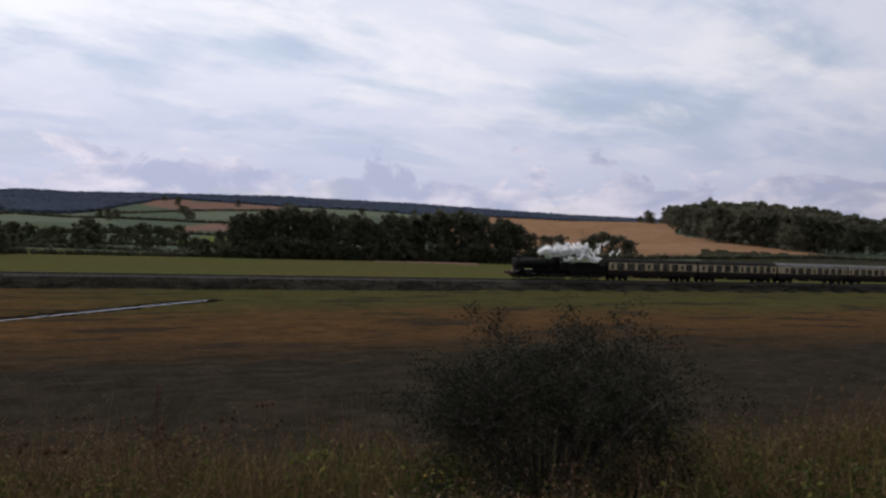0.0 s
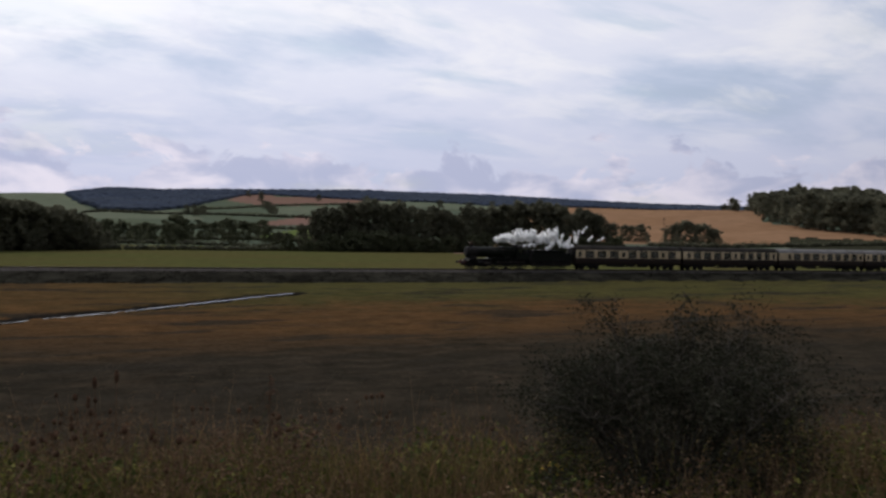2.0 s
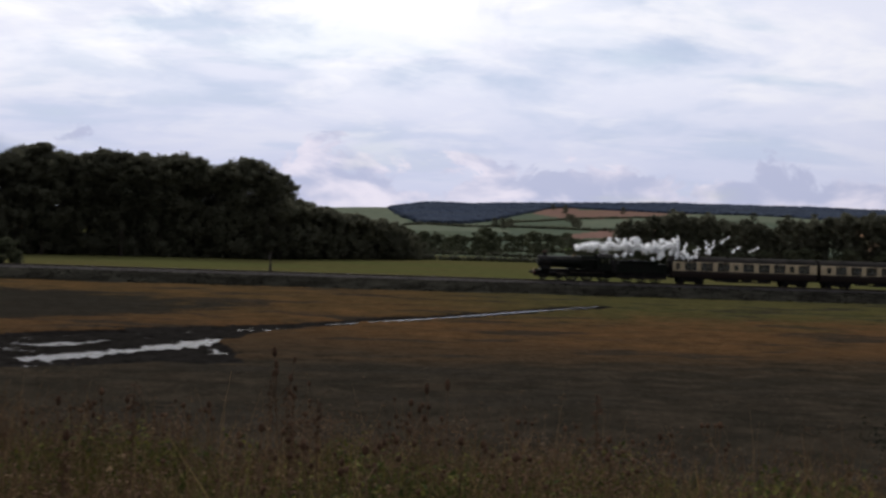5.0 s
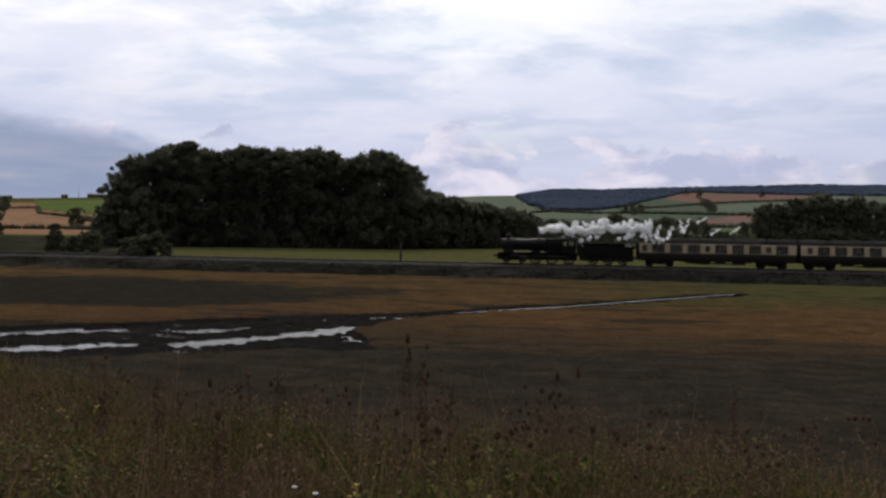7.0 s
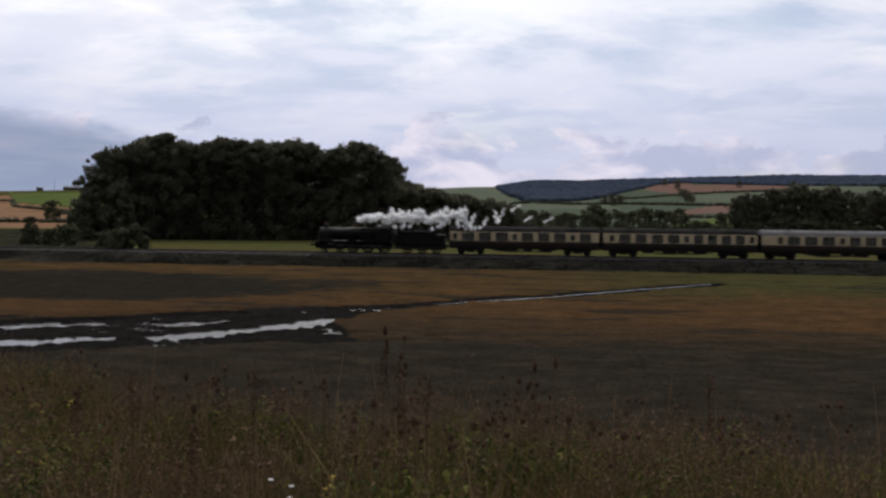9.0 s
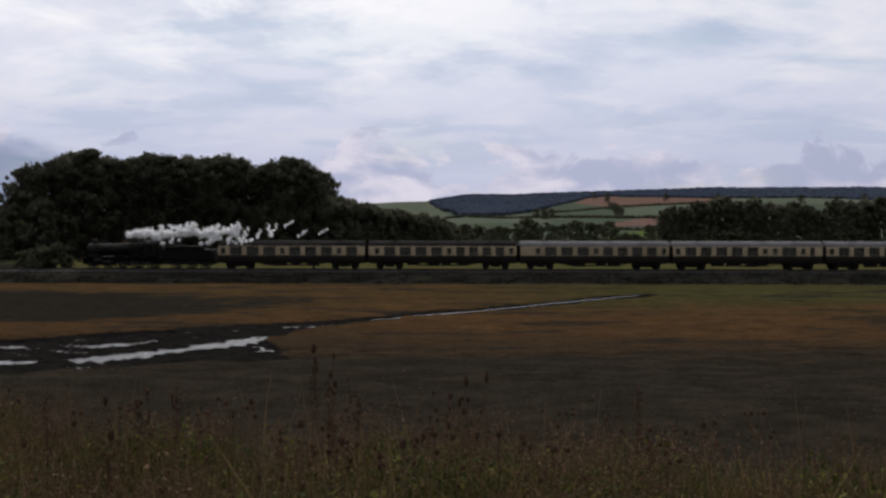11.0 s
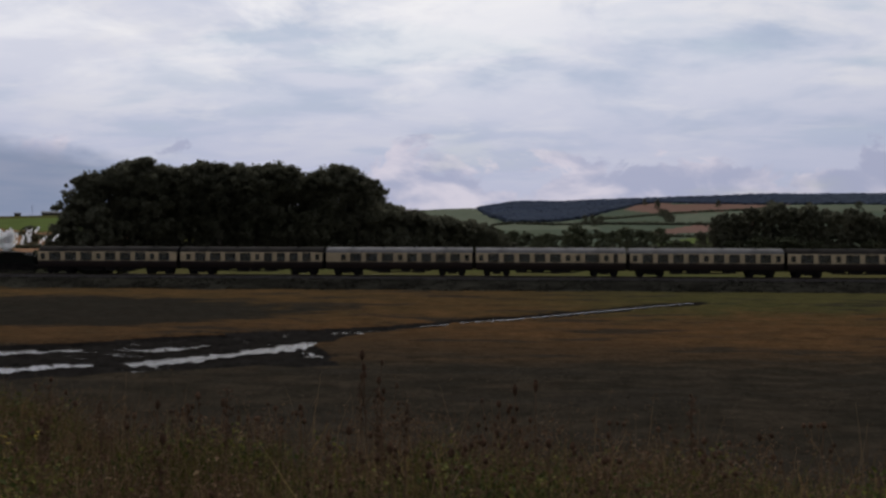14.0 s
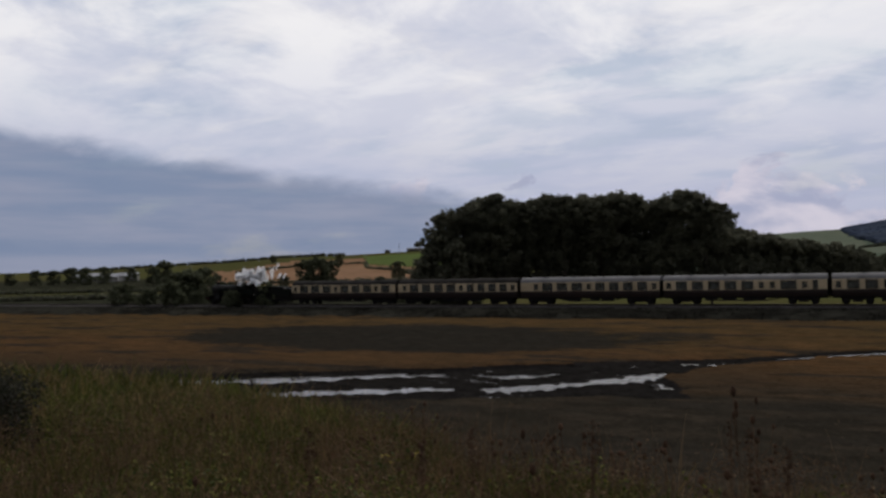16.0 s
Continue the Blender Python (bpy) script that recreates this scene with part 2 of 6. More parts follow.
def water_material():
    m = bpy.data.materials.new("creek_water")
    m.use_nodes = True
    nt = m.node_tree
    bsdf = nt.nodes["Principled BSDF"]
    bsdf.inputs["Base Color"].default_value = (0.05, 0.045, 0.04, 1)
    bsdf.inputs["Roughness"].default_value = 0.24
    bsdf.inputs["IOR"].default_value = 1.45
    bsdf.inputs["Specular IOR Level"].default_value = 1.0
    n = nt.nodes.new("ShaderNodeTexNoise")
    n.inputs["Scale"].default_value, n.inputs["Detail"].default_value = 2.5, 4
    c = nt.nodes.new("ShaderNodeTexCoord")
    nt.links.new(c.outputs["Object"], n.inputs["Vector"])
    b = nt.nodes.new("ShaderNodeBump")
    b.inputs["Distance"].default_value, b.inputs["Strength"].default_value = 0.06, 0.6
    nt.links.new(n.outputs["Fac"], b.inputs["Height"]), nt.links.new(b.outputs[0], bsdf.inputs["Normal"])
    return m


MARSH = zoned_marsh()
WATER = water_material()
GLASS = glass_material()
BANK = material("bank_soil_grass", (0.042, 0.038, 0.020), 0.95, vary=0.5, scale=2.5, bump=0.05, second=(0.052, 0.038, 0.021), spec=0.0)
TURF = material("green_pasture", (0.064, 0.066, 0.024), 0.95, vary=0.25, scale=0.5, bump=0.1, second=(0.070, 0.062, 0.025), second_scale=0.06, spec=0.0)
# distance haze is mixed into these two hill greens, paling and bluing them
TURF_HAZE = material("hazy_hill_pasture", (0.072, 0.090, 0.066), 0.95, vary=0.15, scale=0.05, second=(0.080, 0.094, 0.062), spec=0.0)
TURF_HAZE_PALE = material("hazy_pale_hill_pasture", (0.112, 0.122, 0.086), 0.95, vary=0.15, scale=0.05, second=(0.098, 0.116, 0.082), spec=0.0)
TURF_BRIGHT = material("bright_ley", (0.088, 0.118, 0.036), 0.95, vary=0.15, scale=0.05, second=(0.086, 0.108, 0.036), spec=0.0)
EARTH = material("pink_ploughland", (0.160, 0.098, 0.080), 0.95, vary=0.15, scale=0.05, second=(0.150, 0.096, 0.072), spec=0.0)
STUBBLE = material("wheat_stubble", (0.225, 0.134, 0.080), 0.95, vary=0.2, scale=0.12, second=(0.198, 0.115, 0.066), second_scale=0.15, spec=0.0)
LANE_TURF = material("railway_bank_scrub", (0.036, 0.036, 0.023), 0.95, vary=0.5, scale=0.8, bump=0.15, second=(0.018, 0.018, 0.012), second_scale=0.3, spec=0.0)
BALLAST = material("ballast_stone", (0.075, 0.068, 0.063), 0.95, vary=0.45, scale=6, bump=0.04, spec=0.0)


# ---- mesh tools ----
class Shape:
    """Gathers vertices and faces of one mesh."""

    def __init__(self):
        self.v, self.f = [], []

    def add(self, v, f):
        o = len(self.v)
        self.v += [tuple(p) for p in v]
        self.f += [tuple(i + o for i in face) for face in f]
        return self

    def box(self, x0, x1, y0, y1, z0, z1, bevel=0.0):
        b = min(bevel, (x1 - x0) / 2.2, (y1 - y0) / 2.2, (z1 - z0) / 2.2)
        if b <= 0:
            v = [(x, y, z) for z in (z0, z1) for y in (y0, y1) for x in (x0, x1)]
            f = [(0, 2, 3, 1), (4, 5, 7, 6), (0, 1, 5, 4), (2, 6, 7, 3), (0, 4, 6, 2), (1, 3, 7, 5)]
            return self.add(v, f)
        bm = bmesh.new()
        bmesh.ops.create_cube(bm, size=1)
        for p in bm.verts:
            p.co = Vector(((x0 + x1) / 2 + p.co.x * (x1 - x0), (y0 + y1) / 2 + p.co.y * (y1 - y0), (z0 + z1) / 2 + p.co.z * (z1 - z0)))
        bmesh.ops.bevel(bm, geom=bm.edges[:], offset=b, segments=1, affect="EDGES")
        bm.verts.index_update()
        self.add([p.co for p in bm.verts], [[p.index for p in face.verts] for face in bm.faces])
        bm.free()
        return self

    def loft(self, rings, closed=True, caps=True):
        """Skin through rings of equal counts."""
        n, v, f = len(rings[0]), [p for r in rings for p in r], []
        for k in range(len(rings) - 1):
            for i in range(n if closed else n - 1):
                j = (i + 1) % n
                f.append((k * n + i, k * n + j, (k + 1) * n + j, (k + 1) * n + i))
        if caps and closed:
            f.append(tuple(range(n))[::-1])
            f.append(tuple((len(rings) - 1) * n + i for i in range(n)))
        return self.add(v, f)

    def tube(self, points, radii, n=6):
        """A round rod along points."""
        rings = []
        for i, p in enumerate(points):
            a, b = Vector(points[max(i - 1, 0)]), Vector(points[min(i + 1, len(points) - 1)])
            d = (b - a).normalized()
            u = d.orthogonal().normalized()
            w = d.cross(u)
            rings.append([Vector(p) + (u * math.cos(k * math.tau / n) + w * math.sin(k * math.tau / n)) * radii[i] for k in range(n)])
        return self.loft(rings)

    def turned(self, axis, centre, profile, n=24):
        """A body of revolution: profile of (along, radius) about the axis 'x', 'y' or 'z' through centre."""
        rings = []
        for along, r in profile:
            ring = []
            for k in range(n):
                c, s = r * math.cos(k * math.tau / n), r * math.sin(k * math.tau / n)
                p = {"x": (along, c, s), "y": (s, along, c), "z": (c, s, along)}[axis]
                ring.append(tuple(a + b for a, b in zip(p, centre)))
            rings.append(ring)
        return self.loft(rings)

    def prism(self, outline, x0, x1):
        """An outline in y, z drawn out along x."""
        return self.loft([[(x0, *p) for p in outline], [(x1, *p) for p in outline]])

    def mesh(self, name, mat, smooth=False):
        me = bpy.data.meshes.new(name)
        me.from_pydata(self.v, [], self.f)
        if isinstance(mat, (list, tuple)):
            for m in mat:
                me.materials.append(m)
        else:
            me.materials.append(mat)
        if smooth:
            me.polygons.foreach_set("use_smooth", [True] * len(me.polygons))
        me.update()
        return me


def part(name, shape, mat, parent, label="", smooth=False, at=(0, 0, 0)):
    me = shape if isinstance(shape, bpy.types.Mesh) else shape.mesh(name, mat, smooth)
    ob = new(name, me)
    ob.parent = parent
    ob.location = at
    if label:
        ob["label"] = label
    return ob


def quick_mesh(name, verts, faces, mat, smooth=False):
    """A mesh straight from arrays; faces all have the same number of corners."""
    me = bpy.data.meshes.new(name)
    verts, faces = np.asarray(verts, float), np.asarray(faces, int)
    n = faces.shape[1]
    me.vertices.add(len(verts))
    me.vertices.foreach_set("co", verts.ravel())
    me.loops.add(faces.size)
    me.loops.foreach_set("vertex_index", faces.ravel())
    me.polygons.add(len(faces))
    me.polygons.foreach_set("loop_start", np.arange(len(faces)) * n)
    if smooth:
        me.polygons.foreach_set("use_smooth", np.ones(len(faces), bool))
    for m in mat if isinstance(mat, (list, tuple)) else [mat]:
        me.materials.append(m)
    me.update(calc_edges=True)
    return me


def leaf_cloud(rng, centres, radii, per, size):
    """Leaf blades round the centres: corner points and quads."""
    n = len(centres) * per
    c = np.repeat(np.asarray(centres), per, 0)
    rad = np.repeat(np.asarray(radii), per)
    d = rng.normal(size=(n, 3))
    d /= np.linalg.norm(d, axis=1)[:, None]
    pos = c + d * (rad * (0.3 + 0.95 * rng.uniform(0, 1, n) ** 0.7))[:, None]
    u = rng.normal(size=(n, 3))
    u -= (u * d).sum(1)[:, None] * d * 0.75
    u /= np.linalg.norm(u, axis=1)[:, None]
    w = np.cross(u, d + rng.normal(size=(n, 3)) * 0.5)
    w /= np.linalg.norm(w, axis=1)[:, None]
    s = size * rng.uniform(0.6, 1.3, n)[:, None]
    v = np.stack([pos - u * s, pos - w * s * 0.55, pos + u * s, pos + w * s * 0.55], 1).reshape(-1, 3)
    return v, np.arange(n * 4).reshape(-1, 4)


# ---- the lie of the land ----
def sstep(v, lo, hi):
    t = np.clip((v - lo) / (hi - lo), 0, 1)
    return t * t * (3 - 2 * t)


def waves(x, y, size, seed=0.0):
    """Cheap smooth unevenness between about -1 and 1."""
    a, b = x / size, y / size
    return (np.sin(a * 1.7 + b * 0.9 + seed) + np.sin(a * -0.8 + b * 2.1 + seed * 1.7) + np.sin(a * 2.9 - b * 1.3 + seed * 2.3)) / 3


# far ridge: bearing from the bank in degrees, slope of its crest in degrees as seen from there
FAR_BEARING = (-180, -60, -30, -12, -4.3, -1.8, 0.6, 3.2, 8, 9.2, 17, 22, 27, 30, 35, 41, 60, 100, 180)
FAR_CREST = (0.3, 0.4, 1.2, 1.9, 2.3, 2.35, 2.75, 2.7, 2.86, 2.92, 3.05, 2.98, 2.85, 2.73, 2.50, 2.32, 1.8, 0.6, 0.3)
NEAR_BEARING = (-180, -90, -60, -55, -53, -49, -41.5, -38.5, -34.5, -28, -22, -16, 22, 28, 31, 37, 42.6, 47, 52, 60, 90, 180)
NEAR_CREST = (-0.4, -0.2, 0.2, 0.3, 0.45, 0.7, 1.05, 1.3, 1.4, 1.65, 0.9, -0.6, -0.6, 1.6, 2.06, 2.18, 2.14, 2.0, 1.7, 1.3, 0.3, -0.4)
CREEK = [(19.6, 89.6), (9.3, 80.2), (1.8, 73.6), (-6, 68.4), (-12, 64), (-19, 59.4), (-25, 55.6), (-30, 52), (-36, 48), (-48, 40)]
MUDFLAT = [(-2, 72.4), (-8, 67), (-13.5, 62.8), (-19.4, 59.4), (-24.3, 56), (-29, 52.6), (-34, 49.3), (-48, 40), (-38, 33), (-25, 37.6), (-18, 41.8), (-14, 43.2),
           (-9.0, 44.6), (-9.8, 48), (-12, 54), (-10.5, 59.5), (-5, 66)]
CREEK_ARMS = [[(-12.6, 55.3), (-14, 52.6), (-16.4, 50.2), (-18.1, 48.2), (-20, 46.2)],
              [(-23.3, 44.8), (-25.5, 43.5), (-27.5, 42.1), (-34, 38.5)],
              [(-27.4, 51.4), (-29.5, 49.8), (-31.3, 48), (-37, 44), (-44, 41)],
              [(-14.5, 59.6), (-16.6, 57.2), (-19.4, 54.1), (-22.1, 51.2)],
              [(-9.6, 48.3), (-11.0, 49.4), (-12.4, 52.0)]]
ARM_WIDTH = (1.6, 1.5, 1.4, 0.7, 0.6)


def line_distance(x, y, line):
    best = np.full(np.shape(x), 1e9)
    for (ax, ay), (bx, by) in zip(line, line[1:]):
        dx, dy = bx - ax, by - ay
        t = np.clip(((x - ax) * dx + (y - ay) * dy) / (dx * dx + dy * dy), 0, 1)
        best = np.minimum(best, np.hypot(x - ax - t * dx, y - ay - t * dy))
    return best


def inside(u, v, poly):
    res = np.zeros(np.shape(u), bool)
    for (ax, ay), (bx, by) in zip(poly, poly[1:] + poly[:1]):
        if ay == by:
            continue
        res ^= ((ay > v) != (by > v)) & (u < (bx - ax) * (v - ay) / (by - ay) + ax)
    return res


def bank_edge(x):
    return 7.0 + np.clip(-x - 2.0, 0, 15) * 0.8 - np.clip(x - 0.3, 0, 4.0) * 0.38 + waves(x, x * 0, 3.0, 1.0) * 0.7


def ground_z(x, y):
    x, y = np.asarray(x, float), np.asarray(y, float)
    r, az = np.hypot(x, y), np.degrees(np.arctan2(x, y))
    # the bank on which the camera stands, falling to the marsh
    edge = bank_edge(x)
    top = 4.9 - 0.085 * np.maximum(y, 0) + 0.10 * waves(x, y, 1.3) + 0.06 * waves(x, y, 0.5, 2.0)
    fall = np.clip((y - edge) / 9.0, 0, 1)
    marsh = 0.5 * sstep(y, 62, 104) + 0.05 * waves(x, y, 4.0, 3.0) + 0.03 * waves(x, y, 1.1, 5.0)
    z = top * (1 - sstep(fall, 0, 1)) + marsh * sstep(fall, 0, 1)
    # the creek and its mud
    wob = 0.9 * waves(x, y, 2.2, 4.0) + 0.5 * waves(x, y, 0.8, 7.0)
    d = line_distance(x, y, CREEK)
    z = z - (0.06 + 0.36 * sstep(x, -7, 1)) * sstep(1.7 + 0.6 * wob - d, 0, 0.8) * sstep(y, 30, 40)
    # a sunk flat of mud with a scarp round it
    shore = line_distance(x, y, MUDFLAT + MUDFLAT[:1])
    basin = sstep(np.where(inside(x, y, MUDFLAT), shore, -shore) + 0.55 * wob, -0.2, 0.6) * sstep(y, 28, 34)
    z = z - 0.28 * basin
    for arm, wide in zip(CREEK_ARMS, ARM_WIDTH):
        ragged = 0.7 * wob + 0.6 * waves(x, y * 3.0, 1.4, 2.0) + 0.5 * waves(x * 1.5, y * 4.0, 0.9, 8.0)
        z = z - 0.27 * sstep(wide + ragged - line_distance(x, y, arm), 0, 0.9) * sstep(y, 28, 34)
    # mud bars and ripples in the bed
    bed = np.maximum(basin, sstep(2.4 - d, 0, 1.0) * sstep(y, 30, 40))
    z = z + bed * (0.085 * waves(x * 0.7, y * 3.0, 1.0, 6.0) + 0.06 * waves(x * 1.2, y * 6.0, 0.8, 1.0) + 0.06 * waves(x * 2.0, y * 5.0, 0.45, 3.0) + 0.05 * waves(x * 1.4, y * 9.0, 0.6, 5.0))
    # the railway's low bank, level over the whole line
    bankz = RAIL_Z - 0.42
    rise = sstep(y - 0.010 * x, 104.6, 109.2)
    field = 1.75 + 0.1 * waves(x, y, 30.0)
    land = np.where(y < TRACK_Y, z * (1 - rise) + bankz * rise, bankz + (field - bankz) * sstep(y, 116.5, 119))
    # farmland rising to the hills
    far = np.interp(az, FAR_BEARING, FAR_CREST)
    up = np.clip(np.log(np.maximum(r, 1) / 330) / np.log(2300 / 330), 0, 1.3)
    slope = -0.80 + (far + 0.80) * np.minimum(up, 1) ** 1.15
    hills = EYE_Z + r * np.tan(np.radians(slope)) - np.maximum(r - 2300, 0) * 0.12
    near = np.interp(az, NEAR_BEARING, NEAR_CREST)
    s = np.clip((r - 300) / 480, 0, 1)
    ridge = EYE_Z + np.minimum(r, 800) * np.tan(np.radians(-0.85 + (near + 0.85) * s ** 0.9)) - np.maximum(r - 800, 0) * 0.10
    hills = np.maximum(hills, ridge) + 1.0 * waves(x, y, 90.0)
    land = land + (np.maximum(hills, land) - land) * sstep(r, 300, 360) * sstep(y, 122, 180)
    return land


def ground_at(x, y):
    return float(ground_z(x, y))


def place(bearing, r):
    a = radians(bearing)
    return r * math.sin(a), r * math.cos(a)


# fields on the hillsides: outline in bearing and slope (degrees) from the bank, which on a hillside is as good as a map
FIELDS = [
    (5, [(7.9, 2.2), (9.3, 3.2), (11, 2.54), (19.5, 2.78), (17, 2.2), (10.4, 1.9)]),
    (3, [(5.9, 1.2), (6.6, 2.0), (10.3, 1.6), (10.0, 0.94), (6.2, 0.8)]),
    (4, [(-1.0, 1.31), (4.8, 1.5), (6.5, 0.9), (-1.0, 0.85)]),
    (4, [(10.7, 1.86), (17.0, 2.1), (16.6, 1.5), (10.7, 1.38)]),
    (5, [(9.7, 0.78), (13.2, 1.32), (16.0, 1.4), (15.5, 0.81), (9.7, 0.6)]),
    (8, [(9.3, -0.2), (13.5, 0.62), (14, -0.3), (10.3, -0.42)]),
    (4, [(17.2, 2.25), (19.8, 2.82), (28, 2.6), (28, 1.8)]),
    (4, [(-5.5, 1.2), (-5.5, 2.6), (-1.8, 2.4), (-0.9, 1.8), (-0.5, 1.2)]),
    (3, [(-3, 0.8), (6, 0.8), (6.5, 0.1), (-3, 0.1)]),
    (6, [(27.5, 1.6), (28.5, 2.6), (43.2, 2.6), (43.0, 1.4), (52.0, 0.45), (52, -0.2), (39, -0.1), (31, -0.2), (27, 0.6)]),
    (6, [(-42.5, 0.45), (-41.4, 0.45), (-36.9, 1.13), (-32.5, 1.14), (-32.4, 0.76), (-29.4, 0.55), (-24, 0.5), (-24, -0.72), (-34, -0.72), (-42.5, -0.3)]),
    (8, [(-32.4, 0.83), (-32.6, 1.40), (-26, 1.48), (-26, 0.55), (-29, 0.58)]),
    (5, [(-49.6, -0.8), (-44.9, -0.55), (-42, -0.5), (-42, -0.75)]),
]


def build_ground():
    bearings = np.concatenate([np.arange(-180, -60, 3.0), np.arange(-60, 60, 0.18), np.arange(60, 180, 3.0)])
    rings = np.concatenate([np.geomspace(1.2, 30, 60)[:-1], np.arange(30, 38, 0.4), np.arange(38, 62, 0.2), np.arange(62, 103, 0.55), np.arange(103, 122, 0.6),
                            np.geomspace(122, 4800, 120)])
    a = np.radians(bearings)
    R, A = np.meshgrid(rings, a, indexing="ij")
    X, Y = R * np.sin(A), R * np.cos(A)
    Z = ground_z(X, Y)
    nr, na = X.shape
    verts = np.stack([X.ravel(), Y.ravel(), Z.ravel()], 1)
    i, j = np.meshgrid(np.arange(nr - 1), np.arange(na), indexing="ij")
    k = (j + 1) % na
    faces = np.stack([i * na + j, (i + 1) * na + j, (i + 1) * na + k, i * na + k], -1).reshape(-1, 4)[:, ::-1]
    c = verts[faces].mean(1)
    mats = [MARSH, BANK, TURF, TURF_HAZE, TURF_HAZE_PALE, EARTH, STUBBLE, LANE_TURF, TURF_BRIGHT]
    me = quick_mesh("ground", verts, faces, mats, smooth=True)
    az, r = np.degrees(np.arctan2(c[:, 0], c[:, 1])), np.hypot(c[:, 0], c[:, 1])
    el = np.degrees(np.arctan2(c[:, 2] - EYE_Z, r))
    index = np.zeros(len(c), np.int32)
    index[(c[:, 1] < bank_edge(c[:, 0]) + 7.5)] = 1
    index[(c[:, 0] < -17) & (index == 1)] = 7
    index[(c[:, 1] > 117.5)] = 2
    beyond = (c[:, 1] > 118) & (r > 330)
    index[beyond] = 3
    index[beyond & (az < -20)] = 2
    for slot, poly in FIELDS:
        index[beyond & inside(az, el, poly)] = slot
    index[(c[:, 1] > 117.5) & (az < -27.2 + 1.2 * waves(r, r, 9.0)) & (el < -0.85) & (r < 420)] = 7
    index[beyond & (az > 44.5) & (el < 0.5 - 0.02 * (az - 45) + 0.06 * waves(az * 20, el * 60, 9.0))] = 7
    index[beyond & (az < -43) & (el < 0.05 + 0.06 * waves(az * 20, el * 60, 9.0))] = 7
    # ploughed corner beside the wood
    index[(c[:, 1] > 118) & (az > 23) & (az < 30) & (r > 260) & (r < 420)] = 5
    me.polygons.foreach_set("material_index", index)
    ob = new("ground", me)
    tagged(ob, "saltmarsh, railway bank and farmland rising to wooded hills", "ground", kind="structure")
    # the small hole under the viewer
    centre = Shape()
    n = 24
    ring = [(1.35 * math.sin(t * math.tau / n), 1.35 * math.cos(t * math.tau / n)) for t in range(n)]
    centre.add([(0, 0, 4.9)] + [(x, y, ground_at(x, y) - 0.01) for x, y in ring], [(0, 1 + (t + 1) % n, 1 + t) for t in range(n)])
    tagged(new("bank_top", centre.mesh("bank_top", BANK)), "trodden rough grass on top of the bank", "ground", kind="structure")
    water = Shape()
    water.add([(-60, 30, -0.35), (-6, 44, -0.35), (-2, 60, -0.35), (-14, 68, -0.35), (-60, 62, -0.35)], [(0, 1, 2, 3, 4)])
    tagged(new("tidal_pool", water.mesh("tidal_pool", WATER)), "shallow tidal water shining between mud bars", "water", kind="structure")
    # the upper creek lies a little higher
    rings = []
    for n, (x, y) in enumerate(CREEK):
        h = (-0.08, -0.09, -0.16, -0.29, -0.36, -0.37, -0.37, -0.37, -0.37, -0.35)[n] + 0.5 * float(sstep(np.array(y), 62, 104)) + 0.02
        w = (0.7, 0.7, 0.6, 0.8, 0.9, 0.5, 0.5, 0.5, 0.5, 0.5)[n]
        rings.append([(x - 0.3, y - w, h), (x + 0.3, y + w, h)])
    creek = Shape()
    creek.add([p for q in rings for p in q], [(2 * k, 2 * k + 1, 2 * k + 3, 2 * k + 2) for k in range(len(rings) - 1)])
    tagged(new("creek_water", creek.mesh("creek_water", WATER)), "narrow winding creek of grey tidal water", "water", kind="structure")


build_ground()

# ---- the railway ----
STEEL = material("worn_steel", (0.13, 0.11, 0.095), 0.6, 0.7, vary=0.3, scale=6)
SLEEPER = material("creosoted_sleeper", (0.055, 0.045, 0.038), 0.9, vary=0.4, scale=5, per_object=0.2)
BLACK = material("sooty_black_paint", (0.016, 0.015, 0.015), 0.6, vary=0.4, scale=4, second=(0.026, 0.023, 0.020), spec=0.08)
LOCO_GREEN = material("dark_green_enamel", (0.0085, 0.0105, 0.0075), 0.5, vary=0.25, scale=3, second=(0.012, 0.012, 0.010), spec=0.08)
BRASS = material("tarnished_brass", (0.13, 0.09, 0.04), 0.55, 0.6, vary=0.25, scale=8)
COPPER = material("copper_cap", (0.10, 0.055, 0.035), 0.55, 0.6, vary=0.25, scale=8)
COAL = material("coal", (0.012, 0.012, 0.013), 0.55, vary=0.5, scale=8, bump=0.05)
RED = material("buffer_beam_red", (0.09, 0.014, 0.011), 0.6, vary=0.3, scale=5)
CHOCOLATE = material("chocolate_paint", (0.024, 0.014, 0.011), 0.5, vary=0.2, scale=1.5, second=(0.019, 0.012, 0.010), per_object=0.15)
CREAM = material("cream_paint", (0.52, 0.41, 0.26), 0.5, vary=0.12, scale=1.5, second=(0.46, 0.36, 0.22), per_object=0.1)
ROOF_DARK = material("weathered_roof_grey", (0.034, 0.030, 0.027), 0.9, vary=0.3, scale=1.2, second=(0.024, 0.022, 0.020), spec=0.02)
ROOF_PALE = material("pale_roof_grey", (0.175, 0.168, 0.165), 0.8, vary=0.2, scale=1.2, second=(0.14, 0.135, 0.13), spec=0.05)
INSIDE = material("coach_lining", (0.16, 0.11, 0.07), 0.8, vary=0.2, scale=2)
CLOTH = material("seat_moquette", (0.09, 0.05, 0.04), 0.95, vary=0.3, scale=5)
PITCH = 20.2


